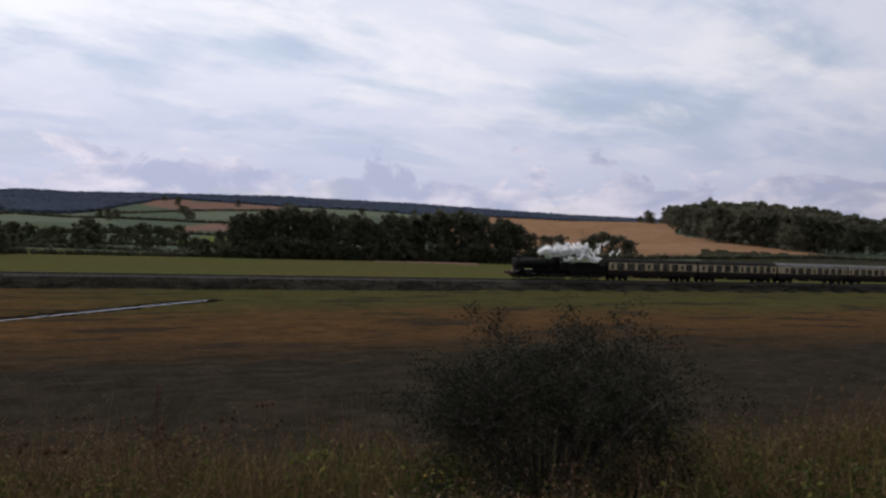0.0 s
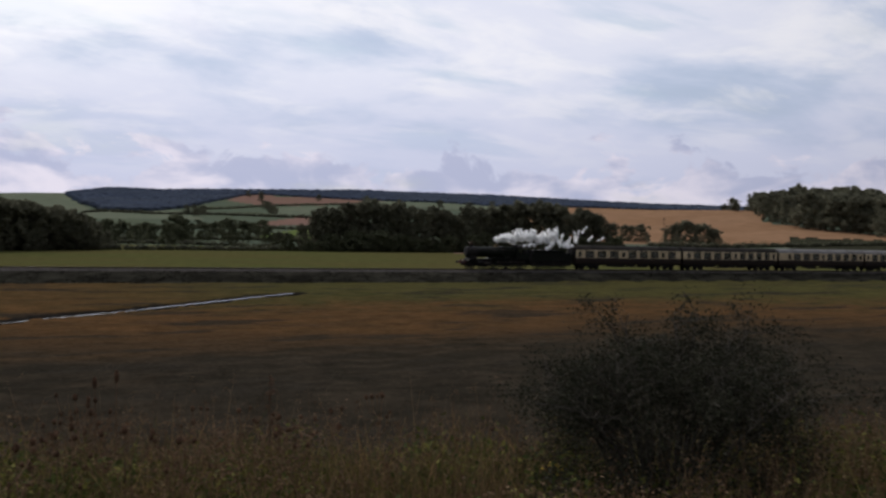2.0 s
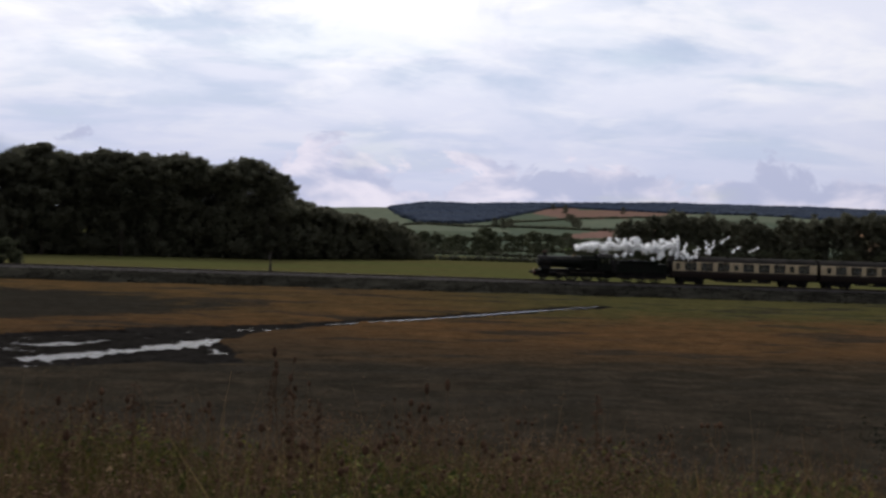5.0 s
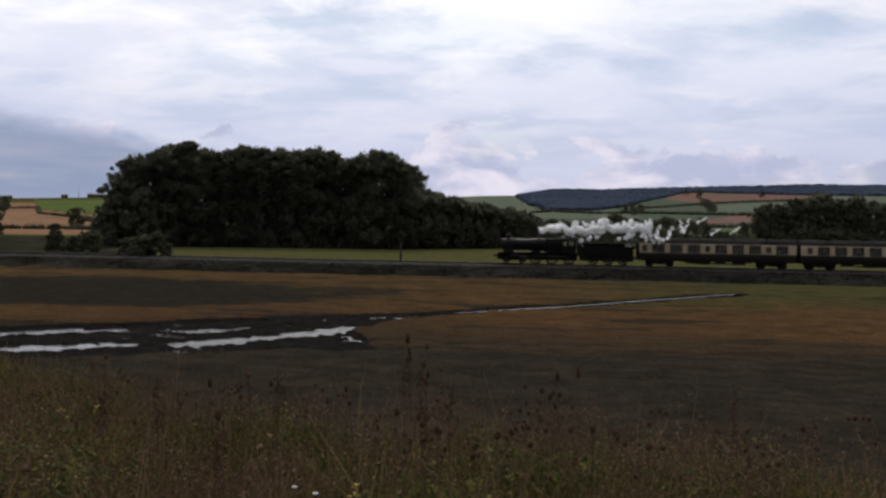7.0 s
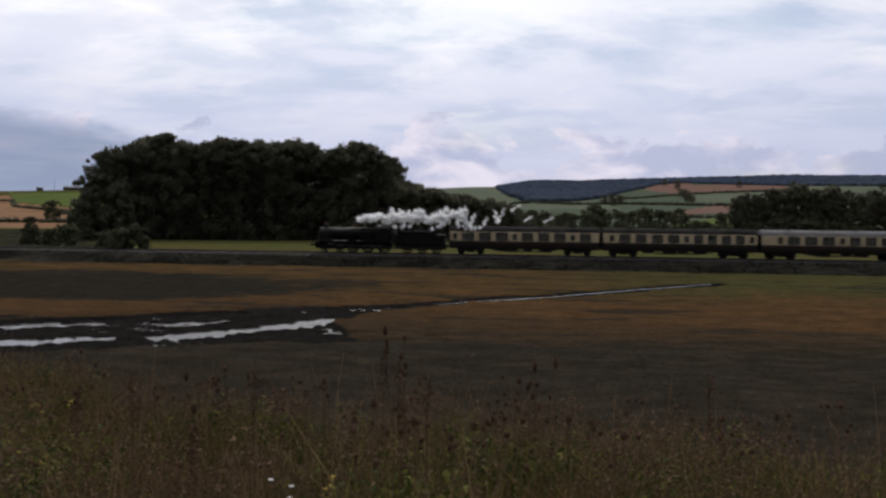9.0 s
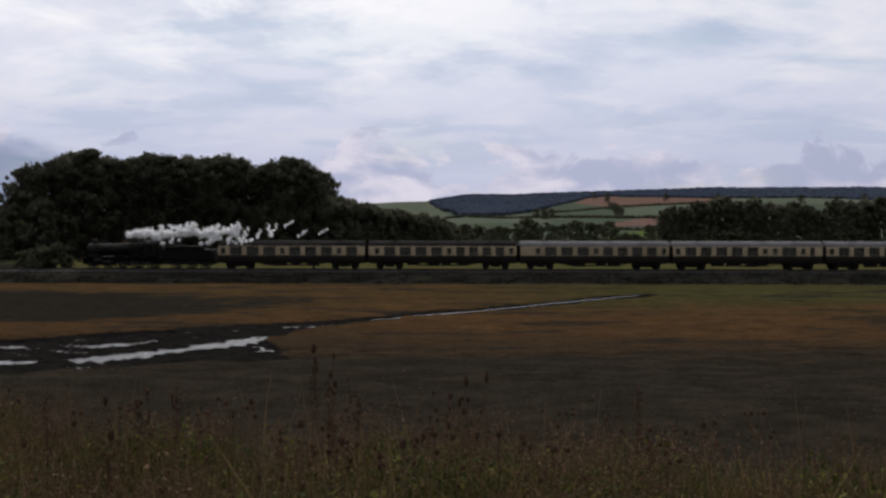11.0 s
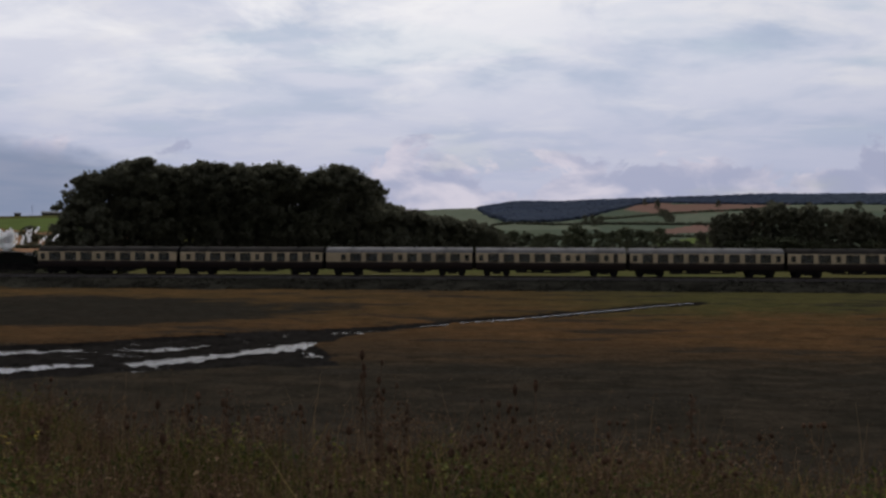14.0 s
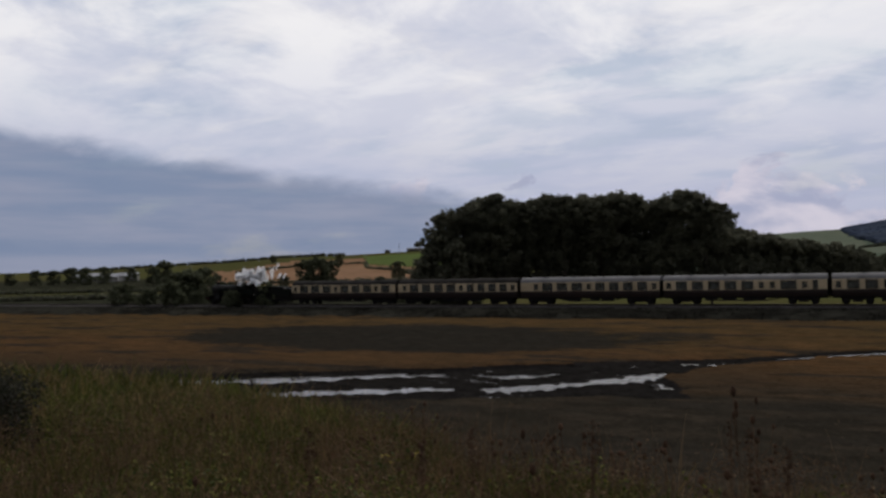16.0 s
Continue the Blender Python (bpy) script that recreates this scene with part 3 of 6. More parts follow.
def build_track():
    bed = Shape()
    outline = [(-2.3, -0.45), (-1.6, -0.19), (1.6, -0.19), (2.3, -0.45)]
    bed.prism([(TRACK_Y + p[0], RAIL_Z + p[1]) for p in outline], -340, 420)
    tagged(new("track_bed", bed.mesh("track_bed", BALLAST)), "grey stone ballast under the single track", "track bed", kind="structure")
    line = new("railway_track")
    tagged(line, "single line of steel rails on dark sleepers", "railway track", kind="structure")
    for side in (-0.7525, 0.7525):
        rail = Shape()
        y, z = TRACK_Y + side, RAIL_Z
        rail.prism([(y - 0.07, z - 0.159), (y + 0.07, z - 0.159), (y + 0.07, z - 0.145), (y + 0.012, z - 0.12), (y + 0.012, z - 0.045),
                    (y + 0.035, z - 0.035), (y + 0.035, z), (y - 0.035, z), (y - 0.035, z - 0.035), (y - 0.012, z - 0.045),
                    (y - 0.012, z - 0.12), (y - 0.07, z - 0.145)], -340, 420)
        part("rail", rail, STEEL, line)
    s = Shape()
    s.box(-0.125, 0.125, -1.3, 1.3, -0.16, 0.0, 0.015)
    me = s.mesh("sleeper", SLEEPER)
    for k in range(290):
        x = -100 + k * 0.7
        ob = part("sleeper", me, SLEEPER, line, at=(x, TRACK_Y, RAIL_Z - 0.16))
    rest = Shape()
    for x in [-340 + k * 0.7 for k in range(343)] + [103 + k * 0.7 for k in range(452)]:
        rest.box(x - 0.125, x + 0.125, TRACK_Y - 1.3, TRACK_Y + 1.3, RAIL_Z - 0.32, RAIL_Z - 0.16)
    tagged(part("sleepers", rest, SLEEPER, line), kind="stuff")


def wheel_shape(r, spokes, width=0.13):
    """A spoked wheel about the y axis."""
    s = Shape()
    n = 28
    prof = [(r * 0.86, -width / 2), (r, -width / 2), (r, width * 0.35), (r * 1.03, width * 0.37), (r * 1.03, width / 2), (r * 0.86, width / 2)]
    rings = [[(p[0] * math.cos(k * math.tau / n), p[1], p[0] * math.sin(k * math.tau / n)) for p in prof] for k in range(n)]
    v = [p for q in rings for p in q]
    m = len(prof)
    s.add(v, [(k * m + i, k * m + (i + 1) % m, ((k + 1) % n) * m + (i + 1) % m, ((k + 1) % n) * m + i) for k in range(n) for i in range(m)])
    s.turned("y", (0, 0, 0), [(-width * 0.7, 0.17 * r), (width * 0.7, 0.17 * r)], 12)
    if spokes:
        for k in range(spokes):
            a = k * math.tau / spokes
            d, e = Vector((math.cos(a), 0, math.sin(a))), Vector((-math.sin(a), 0, math.cos(a))) * 0.03
            y = Vector((0, width * 0.28, 0))
            ring = lambda q: [d * q + e + y, d * q - e + y, d * q - e - y, d * q + e - y]
            s.loft([ring(0.12 * r), ring(0.9 * r)])
    else:
        s.turned("y", (0, 0, 0), [(-width * 0.2, 0.9 * r), (width * 0.2, 0.9 * r)], n)
    return s


def wheelset_mesh(name, r, spokes):
    s = Shape()
    for side in (-1, 1):
        w = wheel_shape(r, spokes)
        s.add([(p[0], -side * p[1] + side * 0.7525, p[2]) for p in w.v], [f if side < 0 else f[::-1] for f in w.f])
    s.turned("y", (0, 0, 0), [(-0.75, 0.08), (0.75, 0.08)], 10)
    return s.mesh(name, BLACK)


TURNING = []      # (wheelset, radius, place)
RODS = []


def build_coach(roof, doors, seed):
    """A bogie coach of 20 m: chocolate below, cream above. doors: centres of the doors along its side."""
    rnd = random.Random(seed)
    coach = new("railway_coach")
    L0, L1 = 0.27, PITCH - 0.27
    lower = Shape()
    for s in (-1, 1):
        lower.loft([[(x, s * 1.345, 1.02), (x, s * 1.41, 1.45), (x, s * 1.41, 1.84), (x, s * 1.36, 1.84), (x, s * 1.36, 1.45), (x, s * 1.30, 1.02)] for x in (L0, L1)])
    lower.box(L0, L1, -1.31, 1.31, 0.98, 1.10)
    for x in (L0, L1 - 0.06):
        lower.box(x, x + 0.06, -1.34, 1.34, 1.10, 1.84)
    part("lower_body", lower, CHOCOLATE, coach, "chocolate-brown lower panels")
    # openings
    openings = []
    for d in doors:
        openings.append((d - 0.27, d + 0.27, 2.02, 2.84, "door"))
    marks = sorted([L0 + 0.1] + [d for d in doors] + [L1 - 0.1])
    for a, b in zip(marks, marks[1:]):
        a, b = a + 0.62, b - 0.62
        n = int(round((b - a) / 1.95))
        if n < 1:
            continue
        step = (b - a) / n
        for k in range(n):
            c = a + (k + 0.5) * step
            w = (step - 0.60) / 2
            if w > 0.2:
                openings.append((c - w, c + w, 1.89, 3.00, "window"))
    openings.sort()
    for s in (-1, 1):
        side = Shape()
        ys = sorted((s * 1.41, s * 1.35))
        side.box(L0, L1, *ys, 1.844, 1.89)
        side.loft([[(x, s * 1.41, 3.00), (x, s * 1.37, 3.06), (x, s * 1.31, 3.06), (x, s * 1.35, 3.00)] for x in (L0, L1)])
        x = L0
        for a, b, z0, z1, kind in openings:
            side.box(x, a, *ys, 1.89, 3.00)
            if kind == "door":
                side.box(a, b, *ys, 1.89, z0)
                side.box(a, b, *ys, z1, 3.00)
            x = b
        side.box(x, L1, *ys, 1.89, 3.00)
        part("cream_side", side, CREAM, coach, "cream upper side panels")
        for a, b, z0, z1, kind in openings:
            frame_shape = Shape()
            y0, y1 = sorted((s * 1.418, s * 1.34))
            t = 0.035
            for q in ((a, a + t, z0, z1), (b - t, b, z0, z1), (a + t, b - t, z0, z0 + t), (a + t, b - t, z1 - t, z1)):
                frame_shape.box(q[0], q[1], y0, y1, q[2], q[3])
            if kind == "window":
                frame_shape.box(a + t, b - t, y0, y1, z1 - 0.27, z1 - 0.24)
            w = part("door_window" if kind == "door" else "window", frame_shape, BLACK if kind == "door" else CHOCOLATE, coach)
            pane = Shape()
            pane.box(a + t, b - t, *sorted((s * 1.385, s * 1.379)), z0 + t, z1 - t)
            p = part("pane", pane, GLASS, w)
            p.visible_shadow = False
        for d in doors:
            for e in (-0.34, 0.34):
                ds = Shape()
                ds.box(d + e - 0.012, d + e + 0.012, *sorted((s * 1.416, s * 1.405)), 1.15, 2.9)
                part("door_seam", ds, BLACK, coach)
            h = Shape()
            h.box(d + 0.22, d + 0.34, *sorted((s * 1.45, s * 1.41)), 1.80, 1.835)
            part("door_handle", h, BRASS, coach)
    arch = [(-1.36, 3.06), (-1.33, 3.22), (-1.18, 3.44), (-0.85, 3.64), (-0.45, 3.75), (0, 3.79), (0.45, 3.75), (0.85, 3.64), (1.18, 3.44), (1.33, 3.22), (1.36, 3.06)]
    top = Shape()
    top.prism(arch[::-1], L0 - 0.03, L1 + 0.03)
    roof_ob = part("roof", top, roof, coach, "pale grey roof" if roof is ROOF_PALE else "dark weathered grey roof")
    vent = Shape()
    vent.box(-0.15, 0.15, -0.12, 0.12, 3.66, 3.84, 0.03)
    vent_mesh = vent.mesh("roof_vent", roof)
    for k in range(9):
        part("roof_vent", vent_mesh, roof, roof_ob, at=(1.6 + k * 2.12, -0.55 if k % 2 else 0.55, 0))
    for x in (L0, L1 - 0.05):
        end = Shape()
        end.box(x, x + 0.05, -1.34, 1.34, 1.84, 3.06)
        part("end_panel", end, BLACK, coach)
    for x0, x1 in ((0.02, 0.26), (PITCH - 0.26, PITCH - 0.02)):
        g = Shape()
        for k in range(3):
            a = x0 + k * 0.08
            g.box(a, a + 0.06, -0.5, 0.5, 1.1, 3.2, 0.03)
        g.box(x0, x1, -0.44, 0.44, 1.14, 3.14)
        part("gangway_bellows", g, BLACK, coach)
    inner = Shape()
    inner.box(L0 + 0.1, L1 - 0.1, -1.3, 1.3, 1.104, 1.16)
    part("cabin_floor", inner, INSIDE, coach)
    seat = Shape()
    for k in range(16):
        x = 1.9 + k * 1.08
        if min(abs(x - d) for d in doors) < 0.8:
            continue
        for y in (-0.85, 0.8):
            seat.box(x - 0.08, x + 0.08, y - 0.42, y + 0.42, 1.16, 2.25)
    tagged(part("seats", seat, CLOTH, coach), kind="stuff")
    under = Shape()
    for s in (-1, 1):
        under.box(L0, L1, *sorted((s * 1.2, s * 1.14)), 0.80, 0.98)
        under.tube([(5.4, s * 1.15, 0.85), (7.2, s * 1.15, 0.50), (13.0, s * 1.15, 0.50), (14.8, s * 1.15, 0.85)], [0.05] * 4, 5)
    under.box(L0, L1, -0.25, 0.25, 0.75, 0.98)
    part("underframe", under, BLACK, coach)
    for x, w in ((6.6, 1.5), (8.6, 1.7), (10.6, 1.2), (12.6, 1.6)):
        b = Shape()
        x += rnd.uniform(-0.6, 0.6)
        b.box(x - w / 2, x + w / 2, -1.15, -0.45, rnd.uniform(0.36, 0.55), 0.86, 0.03)
        part("battery_box", b, BLACK, coach)
    for x, d in ((0.27, -1), (PITCH - 0.27, 1)):
        for y in (-0.87, 0.87):
            buf = Shape()
            buf.turned("x", (x, y, 1.05), [(0, 0.1), (d * 0.2, 0.1), (d * 0.21, 0.22), (d * 0.26, 0.22)], 12)
            part("buffer", buf, BLACK, coach)
    for c in (3.0, PITCH - 3.0):
        bogie = Shape()
        for s in (-1, 1):
            y0, y1 = sorted((s * 1.02, s * 0.94))
            bogie.box(-1.75, 1.75, y0, y1, 0.55, 0.78, 0.03)
            bogie.box(-0.55, 0.55, *sorted((s * 1.05, s * 0.92)), 0.30, 0.60, 0.03)
            for a in (-1.295, 1.295):
                bogie.box(a - 0.2, a + 0.2, *sorted((s * 1.1, s * 0.96)), 0.32, 0.66, 0.04)
        bogie.box(-0.3, 0.3, -0.95, 0.95, 0.6, 0.80)
        b = part("bogie", bogie, BLACK, coach, at=(c, 0, 0))
        for a in (-1.295, 1.295):
            w = part("wheelset", COACH_WHEELS, BLACK, b, at=(a, 0, 0.457))
            TURNING.append((w, 0.457, (a, 0, 0.457)))
    return coach


def build_locomotive():
    loco = new("steam_locomotive")
    tagged(loco, "dark green six-coupled steam locomotive with bogie, blowing off steam", "locomotive")
    frame_shape = Shape()
    for s in (-1, 1):
        frame_shape.box(0.55, 11.1, *sorted((s * 0.64, s * 0.60)), 0.55, 1.45)
    part("main_frame", frame_shape, BLACK, loco)
    plate = Shape()
    plate.box(1.5, 11.1, -1.30, 1.30, 1.50, 1.56)
    plate.loft([[(x, -1.30, z), (x, 1.30, z), (x, 1.30, z + 0.06), (x, -1.30, z + 0.06)] for x, z in ((0.45, 1.18), (0.95, 1.20), (1.3, 1.40), (1.5, 1.50))])
    part("running_plate", plate, BLACK, loco)
    beam = Shape()
    beam.box(0.42, 0.52, -1.25, 1.25, 0.85, 1.24, 0.01)
    bb = part("buffer_beam", beam, RED, loco, "red buffer beam")
    for y in (-0.87, 0.87):
        b = Shape()
        b.turned("x", (0, y, 1.05), [(0.42, 0.14), (0.2, 0.10), (0.06, 0.10), (0.05, 0.23), (0.0, 0.22)], 14)
        part("buffer", b, BLACK, bb)
    smokebox = Shape()
    smokebox.turned("x", (0, 0, 2.55), [(1.02, 0.20), (1.05, 0.60), (1.16, 0.76), (1.20, 0.80), (2.75, 0.80)], 28)
    sb = part("smokebox", smokebox, BLACK, loco, "black smokebox", smooth=False)
    saddle = Shape()
    saddle.box(1.35, 2.7, -0.62, 0.62, 1.4, 2.0)
    part("saddle", saddle, BLACK, sb)
    chimney = Shape()
    chimney.turned("z", (1.95, 0, 0), [(3.22, 0.42), (3.32, 0.30), (3.75, 0.27)], 20)
    ch = part("chimney", chimney, BLACK, loco)
    cap = Shape()
    cap.turned("z", (1.95, 0, 0), [(3.74, 0.28), (3.78, 0.35), (3.84, 0.34), (3.95, 0.26)], 20)
    part("chimney_cap", cap, COPPER, ch, "copper cap")
    boiler = Shape()
    boiler.turned("x", (0, 0, 2.55), [(2.75, 0.76), (4.4, 0.78), (6.8, 0.88)], 28)
    bo = part("boiler", boiler, LOCO_GREEN, loco, "dark green tapered boiler")
    for x, r in ((2.8, 0.765), (4.2, 0.782), (5.5, 0.835), (6.7, 0.885)):
        band = Shape()
        band.turned("x", (0, 0, 2.55), [(x, r + 0.008), (x + 0.06, r + 0.008)], 28)
        part("boiler_band", band, BLACK, bo)
    valve = Shape()
    valve.turned("z", (6.0, 0, 0), [(3.35, 0.34), (3.45, 0.24), (3.72, 0.20), (3.80, 0.17)], 18)
    part("safety_valve", valve, BRASS, loco, "brass safety valve bonnet")
    firebox = Shape()
    prof = [(-0.62, 1.5), (-0.78, 2.1), (-0.86, 2.7), (-0.84, 3.22), (-0.70, 3.40), (0.70, 3.40), (0.84, 3.22), (0.86, 2.7), (0.78, 2.1), (0.62, 1.5)]
    firebox.prism(prof[::-1], 6.8, 9.0)
    part("firebox", firebox, LOCO_GREEN, loco)
    rail = Shape()
    for s in (-1, 1):
        rail.tube([(1.4, s * 0.92, 2.95), (8.9, s * 0.98, 2.95)], [0.02, 0.02], 5)
    part("handrail", rail, STEEL, loco)
    cab = Shape()
    for s in (-1, 1):
        y0, y1 = sorted((s * 1.33, s * 1.29))
        cab.box(9.0, 10.9, y0, y1, 1.56, 2.45)
        cab.box(9.0, 9.22, y0, y1, 2.45, 3.25)
        cab.box(9.75, 9.95, y0, y1, 2.45, 3.25)
        cab.box(9.22, 9.75, y0, y1, 3.05, 3.25)
        cab.box(10.7, 10.9, y0, y1, 2.45, 3.25)
    cab.box(9.0, 9.05, -1.29, 1.29, 1.56, 3.25)
    part("cab", cab, LOCO_GREEN, loco, "dark green cab with side windows")
    croof = Shape()
    arc = [(1.38 * math.sin(a), 3.24 + 0.46 * (math.cos(a) - math.cos(1.2)) / (1 - math.cos(1.2))) for a in np.linspace(-1.2, 1.2, 11)]
    croof.prism([(y, z) for y, z in arc][::-1] + [(y, z + 0.05) for y, z in arc], 8.95, 11.0)
    part("cab_roof", croof, BLACK, loco)
    for s in (-1, 1):
        cyl = Shape()
        cyl.turned("x", (0, s * 1.08, 0.98), [(2.35, 0.20), (2.4, 0.33), (3.35, 0.33), (3.4, 0.2)], 18)
        cyl.box(2.4, 3.35, *sorted((s * 1.30, s * 0.7)), 1.15, 1.52, 0.03)
        part("cylinder", cyl, BLACK, loco)
        bars = Shape()
        bars.box(3.4, 4.9, *sorted((s * 1.12, s * 1.04)), 1.06, 1.12)
        bars.box(3.4, 4.9, *sorted((s * 1.12, s * 1.04)), 0.84, 0.90)
        bars.box(4.0, 4.35, *sorted((s * 1.16, s * 1.0)), 0.86, 1.10)
        bars.tube([(3.4, s * 1.08, 0.98), (4.1, s * 1.08, 0.98)], [0.04, 0.04], 6)
        part("slide_bars", bars, STEEL, loco)
        for x in (5.64, 7.77, 10.0):
            sp = Shape()
            arc = [(x + 0.98 * math.cos(a), 0.865 + 0.98 * math.sin(a)) for a in np.linspace(math.radians(44), math.radians(136), 9)]
            y0, y1 = sorted((s * 1.12, s * 0.70))
            sp.loft([[(p, y0, q), (p, y1, q), (p, y1, q + 0.03), (p, y0, q + 0.03)] for p, q in arc])
            o = s * 1.12
            face = [(p, q) for p, q in arc] + [(arc[-1][0], 1.56), (arc[0][0], 1.56)]
            sp.loft([[(p, o, q) for p, q in face], [(p, o - s * 0.02, q) for p, q in face]])
            part("splasher", sp, LOCO_GREEN, loco)
        for x in (8.9, 9.6):
            st = Shape()
            st.box(x + 1.0, x + 1.4, *sorted((s * 1.32, s * 1.05)), 0.55, 0.60)
            part("step", st, BLACK, loco)
    for x in (5.64, 7.77, 10.0):
        w = part("driving_wheelset", DRIVERS, BLACK, loco, at=(x, 0, 0.865))
        TURNING.append((w, 0.865, (x, 0, 0.865)))
    bogie = Shape()
    for s in (-1, 1):
        bogie.box(1.2, 4.4, *sorted((s * 0.98, s * 0.92)), 0.45, 0.72, 0.03)
    bogie.box(2.5, 3.1, -0.95, 0.95, 0.5, 0.68)
    part("bogie", bogie, BLACK, loco)
    for x in (1.75, 3.88):
        w = part("bogie_wheelset", LOCO_BOGIE_WHEELS, BLACK, loco, at=(x, 0, 0.457))
        TURNING.append((w, 0.457, (x, 0, 0.457)))
    for s in (-1, 1):
        rod = Shape()
        rod.box(5.64 - 0.1, 10.1, *sorted((s * 1.0, s * 0.94)), -0.05, 0.05)
        for x in (5.64, 7.77, 10.0):
            rod.turned("y", (x, 0, 0), [(s * 0.84, 0.11), (s * 1.02, 0.11)], 12)
        ob = part("coupling_rod", rod, STEEL, loco, "bright steel coupling rod", at=(0, 0, 0.865))
        RODS.append((ob, 0.0 if s < 0 else math.pi / 2))
    lamp = Shape()
    lamp.box(0.50, 0.66, -0.09, 0.09, 1.24, 1.50, 0.02)
    part("headlamp", lamp, CREAM, loco)
    return loco


def build_tender():
    tender = new("locomotive_tender")
    tagged(tender, "dark green locomotive tender heaped with coal", "tender")
    o = 11.45
    tank = Shape()
    tank.box(o + 0.1, 18.35, -1.22, 1.22, 1.30, 2.55, 0.04)
    front = Shape()
    front.box(11.05, 11.6, -1.20, 1.20, 1.18, 2.95, 0.03)
    part("front_locker", front, BLACK, tender)
    part("tank", tank, LOCO_GREEN, tender, "dark green water tank")
    for s in (-1, 1):
        f = Shape()
        f.loft([[(x, s * 1.22, 2.55), (x, s * 1.24, 2.75), (x, s * 1.34, 2.92), (x, s * 1.31, 2.94), (x, s * 1.20, 2.76), (x, s * 1.18, 2.55)] for x in (o + 0.4, 17.2)])
        part("flared_side", f, LOCO_GREEN, tender)
    frames = Shape()
    for s in (-1, 1):
        frames.box(o, 18.4, *sorted((s * 1.02, s * 0.97)), 0.55, 1.28, 0.02)
        for x in (13.2, 15.2, 17.1):
            frames.box(x - 0.18, x + 0.18, *sorted((s * 1.12, s * 1.0)), 0.45, 0.85, 0.03)
    frames.box(o, 18.4, -1.25, 1.25, 1.22, 1.296)
    part("tender_frame", frames, BLACK, tender)
    coal = Shape()
    rnd = random.Random(5)
    for k in range(150):
        x, y = rnd.uniform(o + 0.8, 17.0), rnd.uniform(-1.0, 1.0)
        h = 2.55 + 0.55 * (1 - (y / 1.15) ** 2) * (1 - ((x - o - 2.6) / 4.4) ** 2)
        r = rnd.uniform(0.10, 0.24)
        coal.box(x - r, x + r, y - r, y + r, h - r * 2, h, r * 0.6)
    part("coal", coal, COAL, tender, "heap of black coal")
    for x in (13.2, 15.2, 17.1):
        w = part("wheelset", TENDER_WHEELS, BLACK, tender, at=(x, 0, 0.63))
        TURNING.append((w, 0.63, (x, 0, 0.63)))
    for y in (-0.87, 0.87):
        buf = Shape()
        buf.turned("x", (18.4, y, 1.05), [(0, 0.12), (0.25, 0.10), (0.26, 0.22), (0.36, 0.22)], 14)
        part("buffer", buf, BLACK, tender)
    return tender


STEAM = leaf_material("white_steam", (0.98, 0.98, 0.98), 0.01, 0.72)


def puff_mesh(r, seed, per, flake):
    """A billow of torn vapour: thin flakes, dense within and ragged outside."""
    rng = np.random.default_rng(seed)
    lobes = rng.normal(size=(9, 3))
    lobes *= (0.62 * rng.uniform(0.5, 1, 9) / np.linalg.norm(lobes, axis=1))[:, None]
    v, f = leaf_cloud(rng, np.concatenate([lobes, lobes * 0.4]) * r, np.concatenate([rng.uniform(0.28, 0.45, 9), np.full(9, 0.4)]) * r, per, flake * r)
    return quick_mesh("puff", v, f, STEAM)


PUFFS = []


